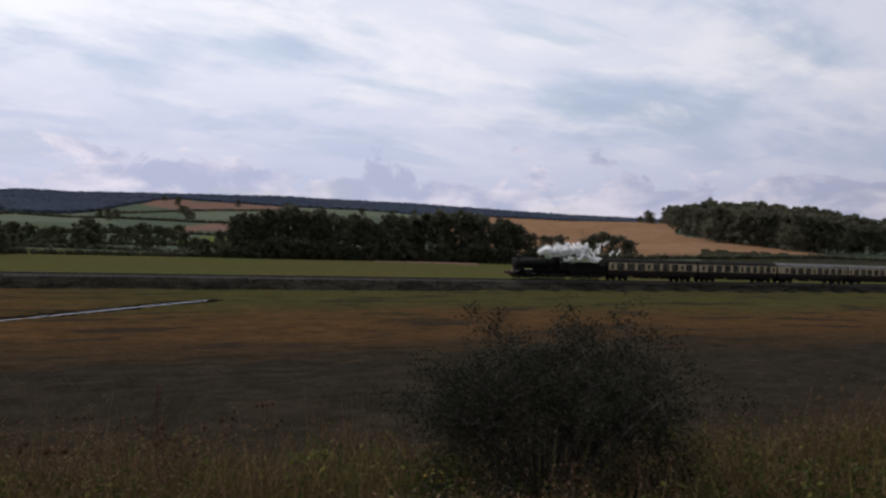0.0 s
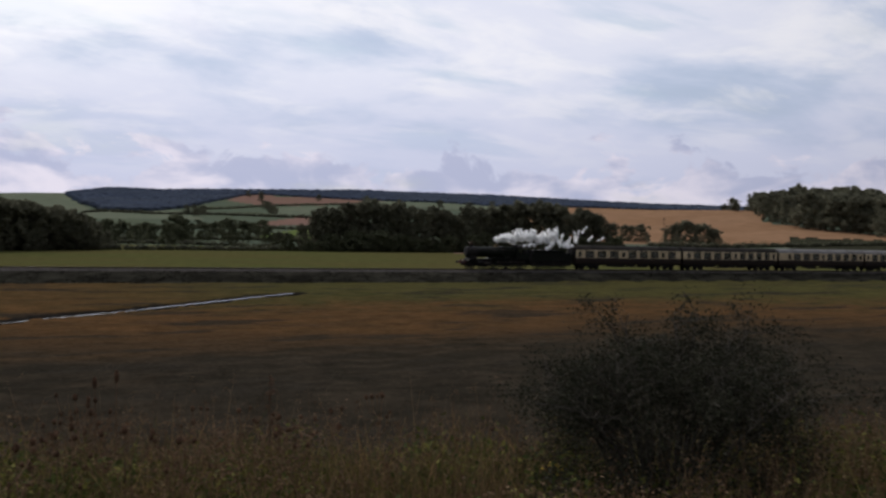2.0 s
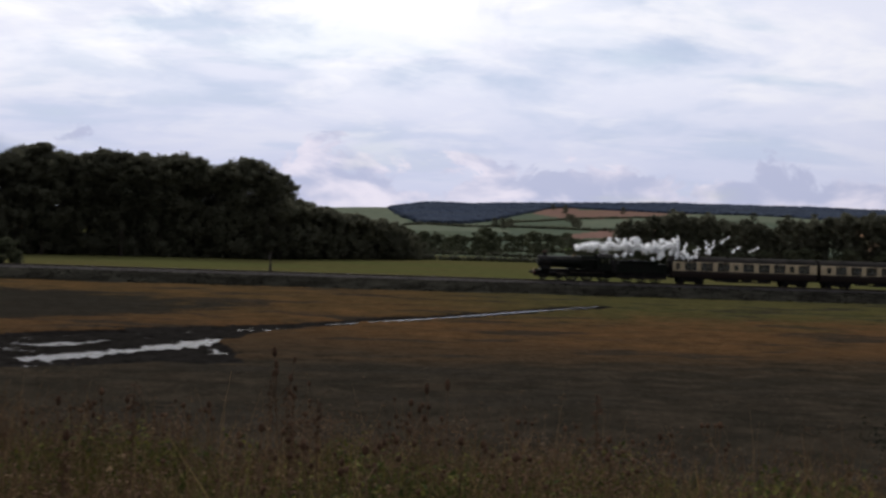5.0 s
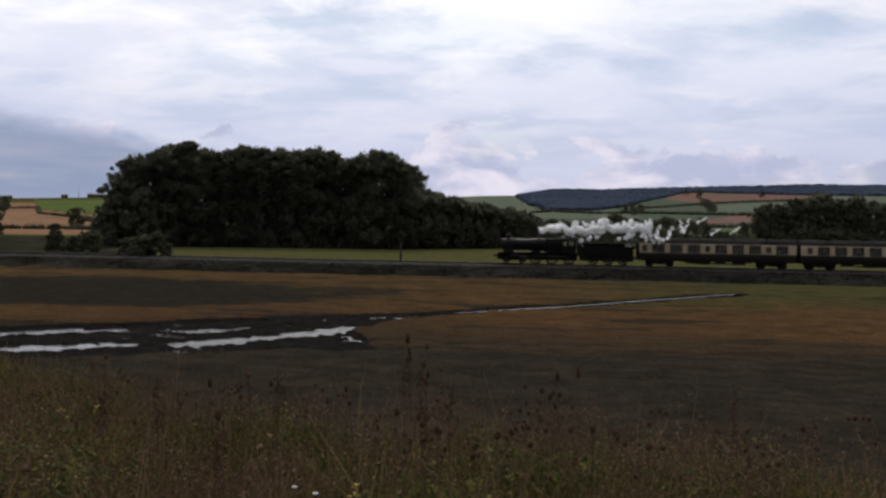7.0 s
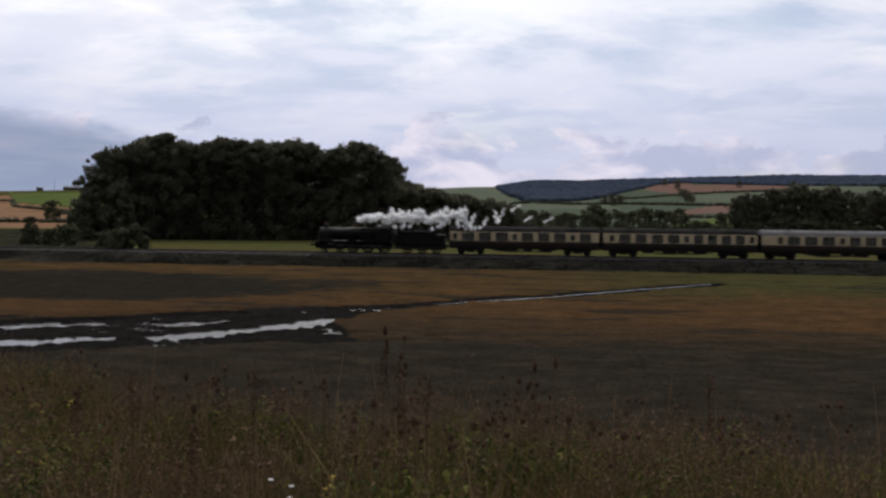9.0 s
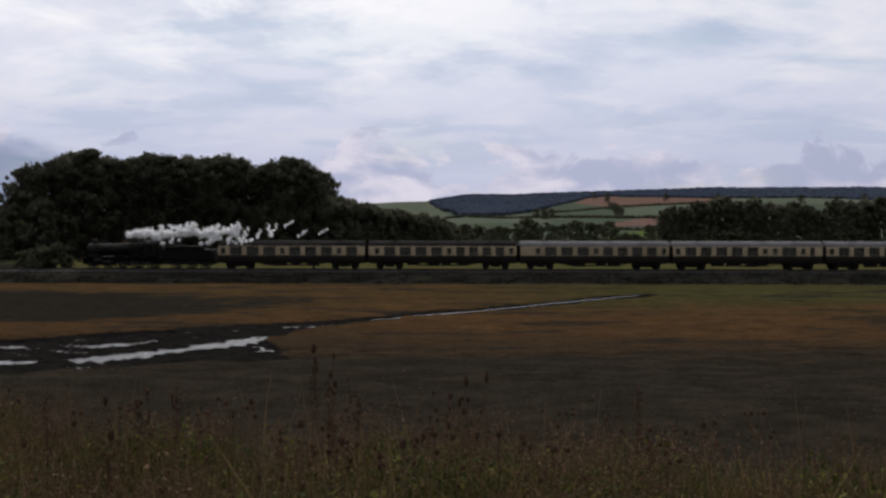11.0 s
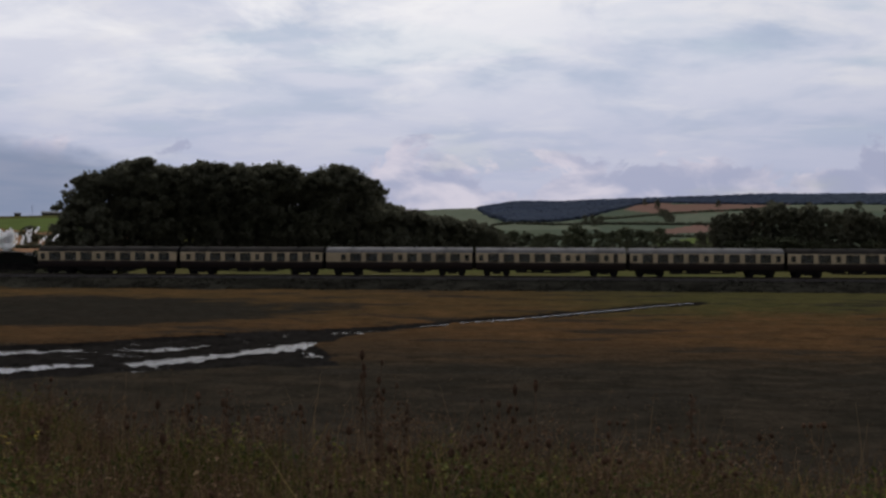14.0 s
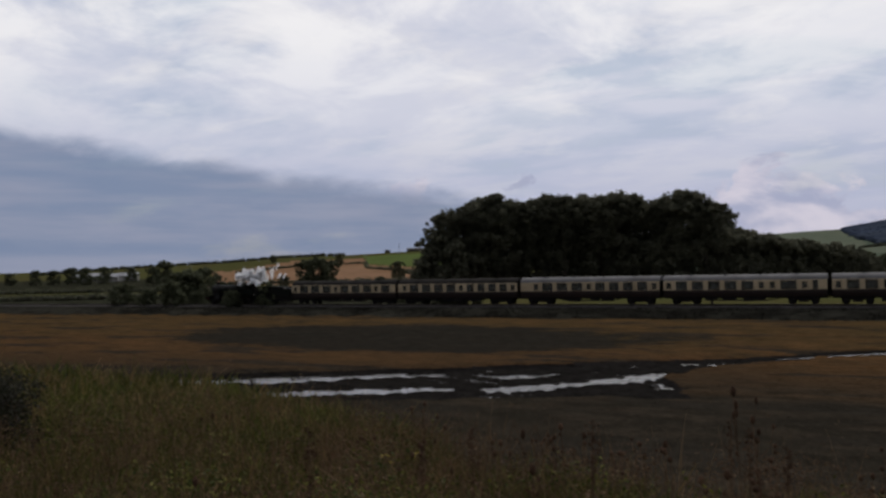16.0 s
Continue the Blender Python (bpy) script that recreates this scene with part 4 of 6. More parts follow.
def build_steam():
    plume = new("steam_plume")
    tagged(plume, "billowing white steam trailing from the safety valve", "steam")
    rnd = random.Random(11)
    dense = [puff_mesh(1.0, k + 1, 46, 0.10) for k in range(6)]
    thin = [puff_mesh(1.0, k + 11, 24, 0.085) for k in range(6)]

    def puff(forms, dist, lift, size, side=0.0, tall=1.0):
        ob = part("puff", rnd.choice(forms), STEAM, plume)
        tagged(ob, kind="stuff")
        ob.scale = (size * rnd.uniform(0.9, 1.25), size * rnd.uniform(0.75, 1.0), size * rnd.uniform(0.85, 1.1) * tall)
        PUFFS.append((ob, dist, side, lift, rnd.uniform(0, 360), rnd.uniform(-30, 30)))

    # the solid roll of steam behind the valve
    for k in range(26):
        dist = 0.45 + 0.50 * k
        size = 0.66 + 0.36 * min(1, dist / 2.2) - 0.30 * max(0, dist - 7) / 6
        puff(dense, dist, 0.60 + 0.32 * min(1, dist / 1.5) + (0.22 * math.sin(k * 1.7) + rnd.uniform(-0.15, 0.2)) * min(1, dist / 3) + 0.05 * max(0, dist - 6), size * rnd.uniform(0.72, 1.12), rnd.uniform(-0.4, 0.4))
    # knobs along its top, tatters below
    for k in range(22):
        dist = rnd.uniform(2.0, 13.5)
        puff(dense, dist, 1.75 + rnd.uniform(-0.15, 0.45), rnd.uniform(0.26, 0.46), rnd.uniform(-0.4, 0.4), 1.3)
    for k in range(16):
        dist = rnd.uniform(4.5, 15.0)
        puff(dense if dist < 10 else thin, dist, rnd.uniform(-0.45, 0.15), rnd.uniform(0.28, 0.5), -1.75 - rnd.uniform(0, 0.3), 1.2)
    # torn tongues, leaning back as they rise
    for k in range(8):
        dist, lift = 10.0 + 1.1 * k + rnd.uniform(-0.8, 0.8), rnd.uniform(-0.3, 0.9)
        tall, lean = rnd.uniform(0.4, 2.3), rnd.uniform(-0.3, 1.1)
        for n in range(7):
            u = n / 6
            puff(dense if k < 4 else thin, dist + lean * u + 0.15 * math.sin(n * 1.9 + k), lift + tall * u, (0.50 - 0.22 * u) * rnd.uniform(0.8, 1.15) * (1 - 0.04 * k), -1.7 if lift + tall * u < 0.2 else rnd.uniform(-0.3, 0.2), 1.15)
    for k in range(3):
        dist, lift = rnd.uniform(17, 24), rnd.uniform(0.6, 2.2)
        for n in range(4):
            puff(thin, dist + 0.3 * n, lift + 0.22 * n, rnd.uniform(0.2, 0.34), rnd.uniform(-0.2, 0.2), 1.2)
    return plume


COACH_WHEELS = wheelset_mesh("wheelset", 0.457, 0)
LOCO_BOGIE_WHEELS = wheelset_mesh("bogie_wheelset", 0.457, 10)
TENDER_WHEELS = wheelset_mesh("tender_wheels", 0.63, 12)
DRIVERS = wheelset_mesh("driving_wheelset", 0.865, 18)
build_track()
LOCO, TENDER = build_locomotive(), build_tender()
OPEN_DOORS, SIDE_DOORS = [0.95, 10.1, 19.25], [0.95, 6.6, 12.6, 13.9, 18.0]
COACHES = []
for k, (roof, doors) in enumerate([(ROOF_DARK, [0.95, 8.9, 16.5]), (ROOF_DARK, [1.4, 11.0, 19.25]), (ROOF_PALE, [2.6, 10.3, 19.25]), (ROOF_PALE, [0.95, 12.4, 13.7, 17.4]),
                                   (ROOF_PALE, OPEN_DOORS), (ROOF_DARK, SIDE_DOORS), (ROOF_PALE, OPEN_DOORS)]):
    c = build_coach(roof, doors, k)
    tagged(c, f"chocolate and cream bogie coach with {'pale' if roof is ROOF_PALE else 'dark weathered'} grey roof", "railway coach", "coaches of the train")
    COACHES.append(c)
PLUME = build_steam()

# where the joint between tender and first coach is along the line, by the clock
RUN = [(0, 90.43), (3.5, 51.29), (5.0, 34.34), (7.5, 6.63), (9.0, -10.02), (12.5, -48.65), (14.5, -70.04), (16.0, -86.13)]


def run_at(t):
    return float(np.interp(t, [r[0] for r in RUN], [r[1] for r in RUN]))


def motions():
    for ob, offset in [(LOCO, -18.83), (TENDER, -18.83), (PLUME, -18.83)] + [(c, PITCH * k) for k, c in enumerate(COACHES)]:
        walk(ob, [(t, pose(s + offset, TRACK_Y, RAIL_Z)) for t, s in RUN])
    every = [k / 30 for k in range(481)]
    for ob, r, at in TURNING:
        times = every[::3] if r > 0.8 else every[::2] if r > 0.6 else every
        walk(ob, [(t, pose(*at, 0, math.degrees((run_at(t) - RUN[0][1]) / r), 0)) for t in times])
    for ob, phase in RODS:
        rows = []
        for t in every[::2]:
            a = phase - (run_at(t) - RUN[0][1]) / 0.865
            rows.append((t, pose(0.36 * math.cos(a), 0, 0.865 + 0.36 * math.sin(a))))
        walk(ob, rows)
    # the plume draws out as the engine works, and shortens when the valve eases
    for ob, dist, side, lift, turn, spin in PUFFS:
        rows = []
        for t in np.arange(0, 16.01, 0.5):
            t = float(t)
            k = float(np.interp(t, [0, 1.5, 3.5, 12.8, 14.3, 16], [0.70, 0.72, 1.05, 1.2, 0.5, 0.46]))
            sway = 0.25 * math.sin(t * 1.9 + dist * 0.8) * min(1, dist / 5)
            rows.append((t, pose(6.0 + dist * k, side + sway, 3.75 + lift + 0.6 * sway, 20 * math.sin(t + turn), turn + spin * math.sin(t * 0.9 + turn), turn)))
        walk(ob, rows)

# ---- trees ----
BARK = material("grey_brown_bark", (0.075, 0.060, 0.046), 0.95, vary=0.4, scale=4, bump=0.03)
LEAF_DARK = leaf_material("dark_summer_leaves", (0.138, 0.136, 0.094), 0.22, 0.54)
LEAF_MID = leaf_material("dull_green_leaves", (0.104, 0.110, 0.066), 0.25, 0.45)
# the forest's blue is aerial haze put into its base colour
HAZED_WOOD = material("haze_blue_conifers", (0.044, 0.055, 0.080), 0.95, vary=0.12, scale=0.01, per_island=0.15, second=(0.050, 0.060, 0.080), spec=0.0)


def build_tree(name, seed, height, spread, crown_base, clumps, per, size, leaf, columnar=0.0):
    """Tapered trunk, limbs reaching to the leaf clumps, crown with an uneven outline and gaps."""
    rng = np.random.default_rng(seed)
    tree = new(name)
    centres, radii = [], []
    span = height - crown_base
    for k in range(clumps):
        t = rng.uniform(0, 1) ** 0.85
        env = spread * (math.sin(math.pi * min(1, (t * 0.74 + 0.26))) ** (0.55 - 0.2 * columnar)) * (1 - 0.12 * t)
        a = rng.uniform(0, math.tau)
        q = env * rng.uniform(0.12, 1.0) ** 0.4 * (0.86 + 0.18 * math.sin(a * 2 + seed) * math.sin(a * 3 + t * 5))
        r = spread * rng.uniform(0.11, 0.22)
        centres.append((q * math.cos(a), q * math.sin(a), crown_base + t * (span - r * 0.7)))
        radii.append(r)
    for k in range(clumps // 4):
        a, q = rng.uniform(0, math.tau), spread * math.sqrt(rng.uniform(0, 0.8))
        centres.append((q * math.cos(a), q * math.sin(a), height * (1.0 - 0.22 * (q / spread) ** 2 - 0.10 * rng.uniform())))
        radii.append(spread * rng.uniform(0.06, 0.13))
    v, f = leaf_cloud(rng, centres, radii, per, size)
    v[:, 2] = np.maximum(v[:, 2], 0.05)
    wood = Shape()
    lean = rng.normal(size=2) * 0.03 * height
    trunk = [(0, 0, -0.4), (0, 0, 0.4), (lean[0] * 0.4, lean[1] * 0.4, height * 0.35), (lean[0], lean[1], height * 0.8)]
    r0 = 0.022 * height
    wood.tube(trunk, [r0 * 1.5, r0, r0 * 0.7, r0 * 0.2], 8)
    part("trunk", wood, BARK, tree)
    for k in rng.choice(len(centres), 0 if name in ("wood_tree", "shrub") else 6, replace=False):
        wood = Shape()
        c = Vector(centres[k])
        z = max(crown_base * 0.6, c.z * 0.62)
        a = Vector((lean[0] * 0.5, lean[1] * 0.5, min(z, height * 0.75)))
        wood.tube([a, (a + c) / 2 + Vector((0, 0, 0.04 * height)), c], [r0 * 0.42, r0 * 0.27, r0 * 0.08], 5)
        part("limb", wood, BARK, tree)
    part("crown", quick_mesh("crown", v, f, leaf), leaf, tree)
    return tree


def stand(proto, x, y, scale=1.0, turn=0.0, stretch=1.0, sink=0.0):
    m = Matrix.Translation((x, y, ground_at(x, y) - sink)) @ Matrix.Rotation(turn, 4, "Z") @ Matrix.Diagonal((scale, scale, scale * stretch, 1))
    return copy_thing(proto, m)


FORMS = []


def plant(proto, x, y, label, category="tree", group="", **kw):
    if proto not in FORMS:
        FORMS.append(proto)
    return tagged(stand(proto, x, y, **kw), label, category, group)


def build_woods():
    rnd = random.Random(3)
    tall = [build_tree("poplar", 20 + k, 22, 6.2, 0.6, 165, 76, 0.29, LEAF_DARK, 0.9) for k in range(4)]
    broad = [build_tree("broadleaf_tree", 40 + k, 16, 6.4, 0.4, 92, 30, 0.52, LEAF_DARK) for k in range(4)]
    small = [build_tree("field_tree", 60 + k, 9, 4.4, 0.25, 66, 44, 0.36, LEAF_MID) for k in range(3)]
    shrub = [build_tree("shrub", 80 + k, 3.2, 2.2, 0.1, 54, 42, 0.20, LEAF_MID) for k in range(2)]
    far = [build_tree("wood_tree", 100 + k, 16, 7.4, 0.3, 54, 26, 0.75, LEAF_DARK) for k in range(4)]
    # the tall plantation beyond the line
    for row, r in enumerate((191, 204)):
        for b in np.arange(-26.8, -9.0, 1.12 + 0.6 * row):
            h = float(np.interp(b, [-26.8, -25, -23.4, -21.2, -19.2, -17.3, -15.4, -13.4, -11.2, -9.6, -9.0], [19.5, 22.4, 23.0, 21.6, 23.2, 22.2, 22.8, 21.6, 22.4, 20.6, 18]))
            x, y = place(b + rnd.uniform(-0.3, 0.3) + row * 0.5, r + rnd.uniform(-2, 2))
            plant(rnd.choice(tall), x, y, "tall dark poplar in a dense plantation", group="plantation beyond the railway",
                  scale=h / 22 * rnd.uniform(0.93, 1.0) * (1 + 0.03 * row), turn=rnd.uniform(0, 6))
    edge = [(-28.4, 189, 10), (-27.6, 190, 14), (-26.4, 186, 12), (-25, 186, 9), (-28.9, 192, 7)]
    for b in np.arange(-9.2, 0.2, 0.62):
        h = float(np.interp(b, [-9.2, -7.4, -4.8, -1.7, -0.3, 0.3], [16, 13.2, 11.6, 10.2, 7, 4]))
        edge += [(b, 196 + (b + 9) * 4, h), (b + 0.3, 206 + (b + 9) * 4, h * 1.02)]
    for b, r, h in edge:
        x, y = place(b + rnd.uniform(-0.15, 0.15), r)
        plant(rnd.choice(broad), x, y, "dark rounded broadleaf tree at the plantation's edge", group="trees at the plantation's edge", scale=h / 16 * rnd.uniform(0.9, 1.04), turn=rnd.uniform(0, 6))
    # the spinney behind the green field
    copse = [build_tree("broadleaf_tree", 50 + k, 16, 4.3, 0.4, 84, 34, 0.42, LEAF_DARK) for k in range(4)]
    brow_b = (12.4, 13.2, 13.8, 14.5, 15.6, 17.2, 18.9, 20.4, 21.9, 22.9, 24.2, 25.7, 27.7, 29.2, 30.6, 32.4, 33.3, 34.0)
    brow_e = (0.35, 1.2, 1.9, 1.65, 2.2, 2.4, 2.1, 1.9, 2.15, 1.6, 2.15, 2.1, 2.35, 2.4, 1.95, 1.85, 1.35, 0.6)
    for b in np.arange(12.7, 33.9, 0.8):
        r = 262 + (b - 12.7) * 2.9
        h = r * math.tan(radians(float(np.interp(b, brow_b, brow_e)))) + EYE_Z - 1.8
        for back in (0, 11):
            x, y = place(b + rnd.uniform(-0.2, 0.2) + 0.3 * (back > 0), r + back + rnd.uniform(-2, 2))
            plant(rnd.choice(copse), x, y, "dark broadleaf tree in a field-side spinney", group="spinney behind the green field", scale=h / 16 * rnd.uniform(0.98, 1.12), turn=rnd.uniform(0, 6))
        x, y = place(b + 0.4, r - 6)
        plant(rnd.choice(shrub), x, y, "low dark shrub under the spinney", "shrub", "undergrowth of the spinney", scale=rnd.uniform(0.9, 2.2), turn=rnd.uniform(0, 6))
    x, y = place(11.8, 258)
    plant(small[0], x, y, "small dark tree standing before the spinney", group="hedgerow trees", scale=0.62)
    # the oak and its neighbours at the foot of the stubble
    for b, r, h in ((38.3, 395, 17), (39.4, 400, 15), (37.5, 398, 14.0), (34.5, 420, 12), (35.4, 415, 13), (40.1, 402, 11)):
        x, y = place(b, r)
        plant(rnd.choice(broad), x, y, "round dark tree at the foot of the stubble", group="trees below the stubble", scale=h / 16, stretch=0.66, turn=rnd.uniform(0, 6))
    # the wood on the right-hand rise
    spots = []
    for b in np.arange(40.9, 57.5, 0.62):
        low = float(np.interp(b, [40.6, 42.4, 43.2, 45.6, 50.6, 58], [2.15, 2.1, 1.55, 1.05, 0.55, 0.4]))
        rs = np.arange(400, 840, 5.0)
        els = [math.degrees(math.atan2(ground_at(*place(b, r)) - EYE_Z, r)) for r in rs]
        first = next((r for r, e in zip(rs, els) if e >= low), 800)
        n = 2 if b < 42.4 else 6
        for k in range(n):
            spots.append((b + rnd.uniform(-0.25, 0.25), first + (835 - first) * k / max(1, n - 1) + rnd.uniform(-8, 8), b))
    for b, r, b0 in spots:
        x, y = place(b, r)
        h = 10.5 if b0 < 42.4 else float(np.interp(b0, [42.4, 44.8, 50.2, 52.7, 54.2, 58], [16, 23, 24, 20, 17, 15]))
        plant(rnd.choice(far), x, y, "dark tree in the wood above the stubble", group="wood above the stubble", scale=h / 16 * rnd.uniform(0.88, 1.05), turn=rnd.uniform(0, 6))
    # hedgerow trees in the valley
    for b, r, h in ((-0.6, 330, 10), (0.6, 350, 9), (2.2, 360, 7), (4.6, 390, 12), (5.1, 395, 10), (6.4, 420, 9), (8.0, 400, 11), (8.9, 408, 10), (10.6, 390, 8), (11.2, 300, 6), (3.2, 420, 8),
                    (9.6, 470, 9), (-1.6, 300, 11), (1.5, 440, 9), (7.2, 480, 9), (10.2, 520, 10)):
        x, y = place(b, r)
        plant(rnd.choice(small), x, y, "dull green hedgerow tree in the valley", group="hedgerow trees", scale=h / 9, turn=rnd.uniform(0, 6))
    for k in range(22):
        x, y = place(rnd.uniform(-3, 8.6), rnd.uniform(310, 760))
        plant(rnd.choice(small), x, y, "dull green hedgerow tree in the valley", group="hedgerow trees", scale=rnd.uniform(0.35, 1.0), turn=rnd.uniform(0, 6))
    # trees on the hill pastures
    for b, r, h in ((5.3, 1080, 12), (5.8, 1120, 11), (6.3, 1060, 12), (5.9, 1010, 9), (10.2, 1320, 13), (10.5, 1220, 14), (10.7, 1130, 13), (10.9, 1050, 12), (10.0, 1700, 15), (17.0, 1500, 18), (19.2, 1500, 14), (13.8, 1700, 14),
                    (9.2, 1900, 14), (10.0, 1850, 14), (22, 1500, 15), (24, 1450, 15), (25.5, 1480, 16)):
        x, y = place(b, r)
        plant(rnd.choice(far), x, y, "dark hedgerow tree on the hillside", group="hillside trees", scale=h / 16, turn=rnd.uniform(0, 6))
    # the western end of the line
    for b, r, h in ((-34.3, 620, 9), (-38.6, 700, 7), (-30.3, 395, 8.5), (-36.4, 325, 11), (-35.7, 318, 12), (-35.0, 325, 10.5), (-38.0, 300, 5.5), (-43.4, 166, 5.5), (-44.0, 168, 6.6), (-44.6, 167, 6), (-42.9, 250, 8),
                    (-45.6, 420, 12), (-46.2, 440, 9), (-42.2, 260, 6), (-47.5, 500, 8), (-49.1, 480, 9), (-50.2, 470, 9), (-51.0, 480, 9), (-52.0, 470, 8), (-53.0, 480, 8), (-54.4, 520, 7), (-31.5, 300, 4.5), (-55.5, 480, 8)):
        x, y = place(b, r)
        plant(rnd.choice(small), x, y, "dark scrubby tree beside the western fields", group="western field trees", scale=h / 9, turn=rnd.uniform(0, 6))
    for b, r in ((-26.5, 128), (-27.2, 131), (-25.6, 129), (-40.5, 150), (-42, 155), (-43.5, 158), (-45, 160), (-41.3, 147), (-46.5, 165), (-48, 170), (-38.8, 146), (-29.5, 150), (-30.4, 152), (-31.5, 155)):
        x, y = place(b, r)
        plant(rnd.choice(shrub), x, y, "low dark bramble beside the line", "shrub", "brambles by the line", scale=rnd.uniform(0.8, 1.35), turn=rnd.uniform(0, 6))


def blob_mesh(name, points, sizes, mat, seed):
    """Many small rounded tree-tops in one mesh."""
    rng = np.random.default_rng(seed)
    bm = bmesh.new()
    bmesh.ops.create_icosphere(bm, subdivisions=1, radius=1)
    bm.verts.index_update()
    base = np.array([p.co[:] for p in bm.verts])
    tri = np.array([[p.index for p in f.verts] for f in bm.faces])
    bm.free()
    n = len(points)
    v = base[None] * (1 + rng.uniform(-0.28, 0.28, (n, len(base), 1)))
    v = v * np.asarray(sizes)[:, None, :] + np.asarray(points)[:, None, :]
    f = tri[None] + (np.arange(n) * len(base))[:, None, None]
    return quick_mesh(name, v.reshape(-1, 3), f.reshape(-1, 3), mat)


def build_far_woods():
    rng = np.random.default_rng(8)
    poly = [(-1.8, 2.25), (-1.75, 3.5), (8.7, 3.5), (8.85, 2.62), (9.1, 2.85), (9.15, 3.5), (45, 3.5), (45, 1.95), (31, 2.25), (26.5, 2.2), (22, 2.42), (16.8, 2.46), (13.5, 2.56), (9.9, 2.66),
            (8.8, 2.55), (6.8, 2.1), (5.0, 1.64), (3.1, 1.40), (0.5, 1.38), (-0.9, 1.75)]
    b, r = rng.uniform(-2.5, 44, 170000), rng.uniform(850, 2450, 170000)
    x, y = r * np.sin(np.radians(b)), r * np.cos(np.radians(b))
    z = ground_z(x, y)
    el = np.degrees(np.arctan2(z - EYE_Z, r))
    ok = inside(b, el, poly)
    x, y, z = x[ok][:22000], y[ok][:22000], z[ok][:22000]
    n = len(x)
    h = rng.uniform(7, 11, n)
    me = blob_mesh("hill_forest", np.stack([x, y, z + h * 0.12], 1), np.stack([h * 1.0, h * 1.0, h * 0.42], 1), HAZED_WOOD, 2)
    tagged(new("hill_forest", me), "dark conifer forest along the crest of the far hills, haze tinted into its colour", "forest", kind="stuff")


HEDGES = [
    ("dark hedge along the back of the green field", [(-30, 196), (-12, 190), (0, 240), (11, 262), (22, 285), (27, 330)], 2.2),
    ("hedge across the valley meadows", [(-3, 330), (4, 345), (11, 330)], 2.4),
    ("thick hedge in the valley", [(-3, 420), (3, 430), (9, 445), (14, 420)], 3.0),
    ("hedge below the hill pastures", [(-3, 620), (4, 640), (9, 660), (15, 640)], 4.0),
    ("hedge between two hill fields", [(-1, 1130), (6.2, 1080), (10.5, 1010), (14, 980)], 5.0),
    ("hedge under the ploughed hill field", [(5.8, 1250), (10.4, 1420), (17, 1600)], 5.0),
    ("hedge along the foot of the stubble", [(36, 380), (40.5, 385), (46, 420), (52, 470), (58, 480)], 3.0),
    ("hedge between stubble and pasture", [(-41, 560), (-36.5, 640), (-32.5, 650), (-32.4, 560), (-29, 500)], 2.2),
    ("hedge on the western field edge", [(-56, 330), (-50, 330), (-45, 320), (-42, 300)], 2.2),
    ("lower hedge on the western field", [(-56, 230), (-50, 225), (-44, 215)], 2.0),
    ("hedge below the western stubble", [(-42, 400), (-36, 370), (-29, 360)], 2.5),
    ("hedge along the western skyline", [(-53, 760), (-46, 780), (-40, 770), (-34, 790)], 3.5),
]


def build_hedges():
    rng = np.random.default_rng(12)
    for label, line, h in HEDGES:
        pts = [place(*p) for p in line]
        P, S = [], []
        for (ax, ay), (bx, by) in zip(pts, pts[1:]):
            n = max(4, int(math.hypot(bx - ax, by - ay) / (h * 0.40)))
            for t in (np.arange(n) + rng.uniform(0, 1, n)) / n:
                x, y = ax + (bx - ax) * t + rng.normal() * h * 0.15, ay + (by - ay) * t + rng.normal() * h * 0.15
                s = h * rng.uniform(0.35, 0.62)
                P.append((x, y, ground_at(x, y) + s * 0.5))
                S.append((s * 1.15, s * 0.9, s))
        cs, rs = np.array(P), np.array(S)[:, 0]
        v, f = leaf_cloud(rng, cs, rs, 20, h * 0.17)
        hedge = new("hedge")
        tagged(hedge, label, "hedge")
        tagged(part("foliage", quick_mesh("foliage", v, f, LEAF_MID), LEAF_MID, hedge), kind="stuff")
        core = blob_mesh("core", cs - np.array([0, 0, 0.1]), np.array(S) * 0.8, LEAF_DARK, 3)
        tagged(part("core", core, LEAF_DARK, hedge), kind="stuff")


build_woods()
for form in FORMS:
    for ob in (*form.children_recursive, form):
        bpy.data.objects.remove(ob)
build_far_woods()
build_hedges()

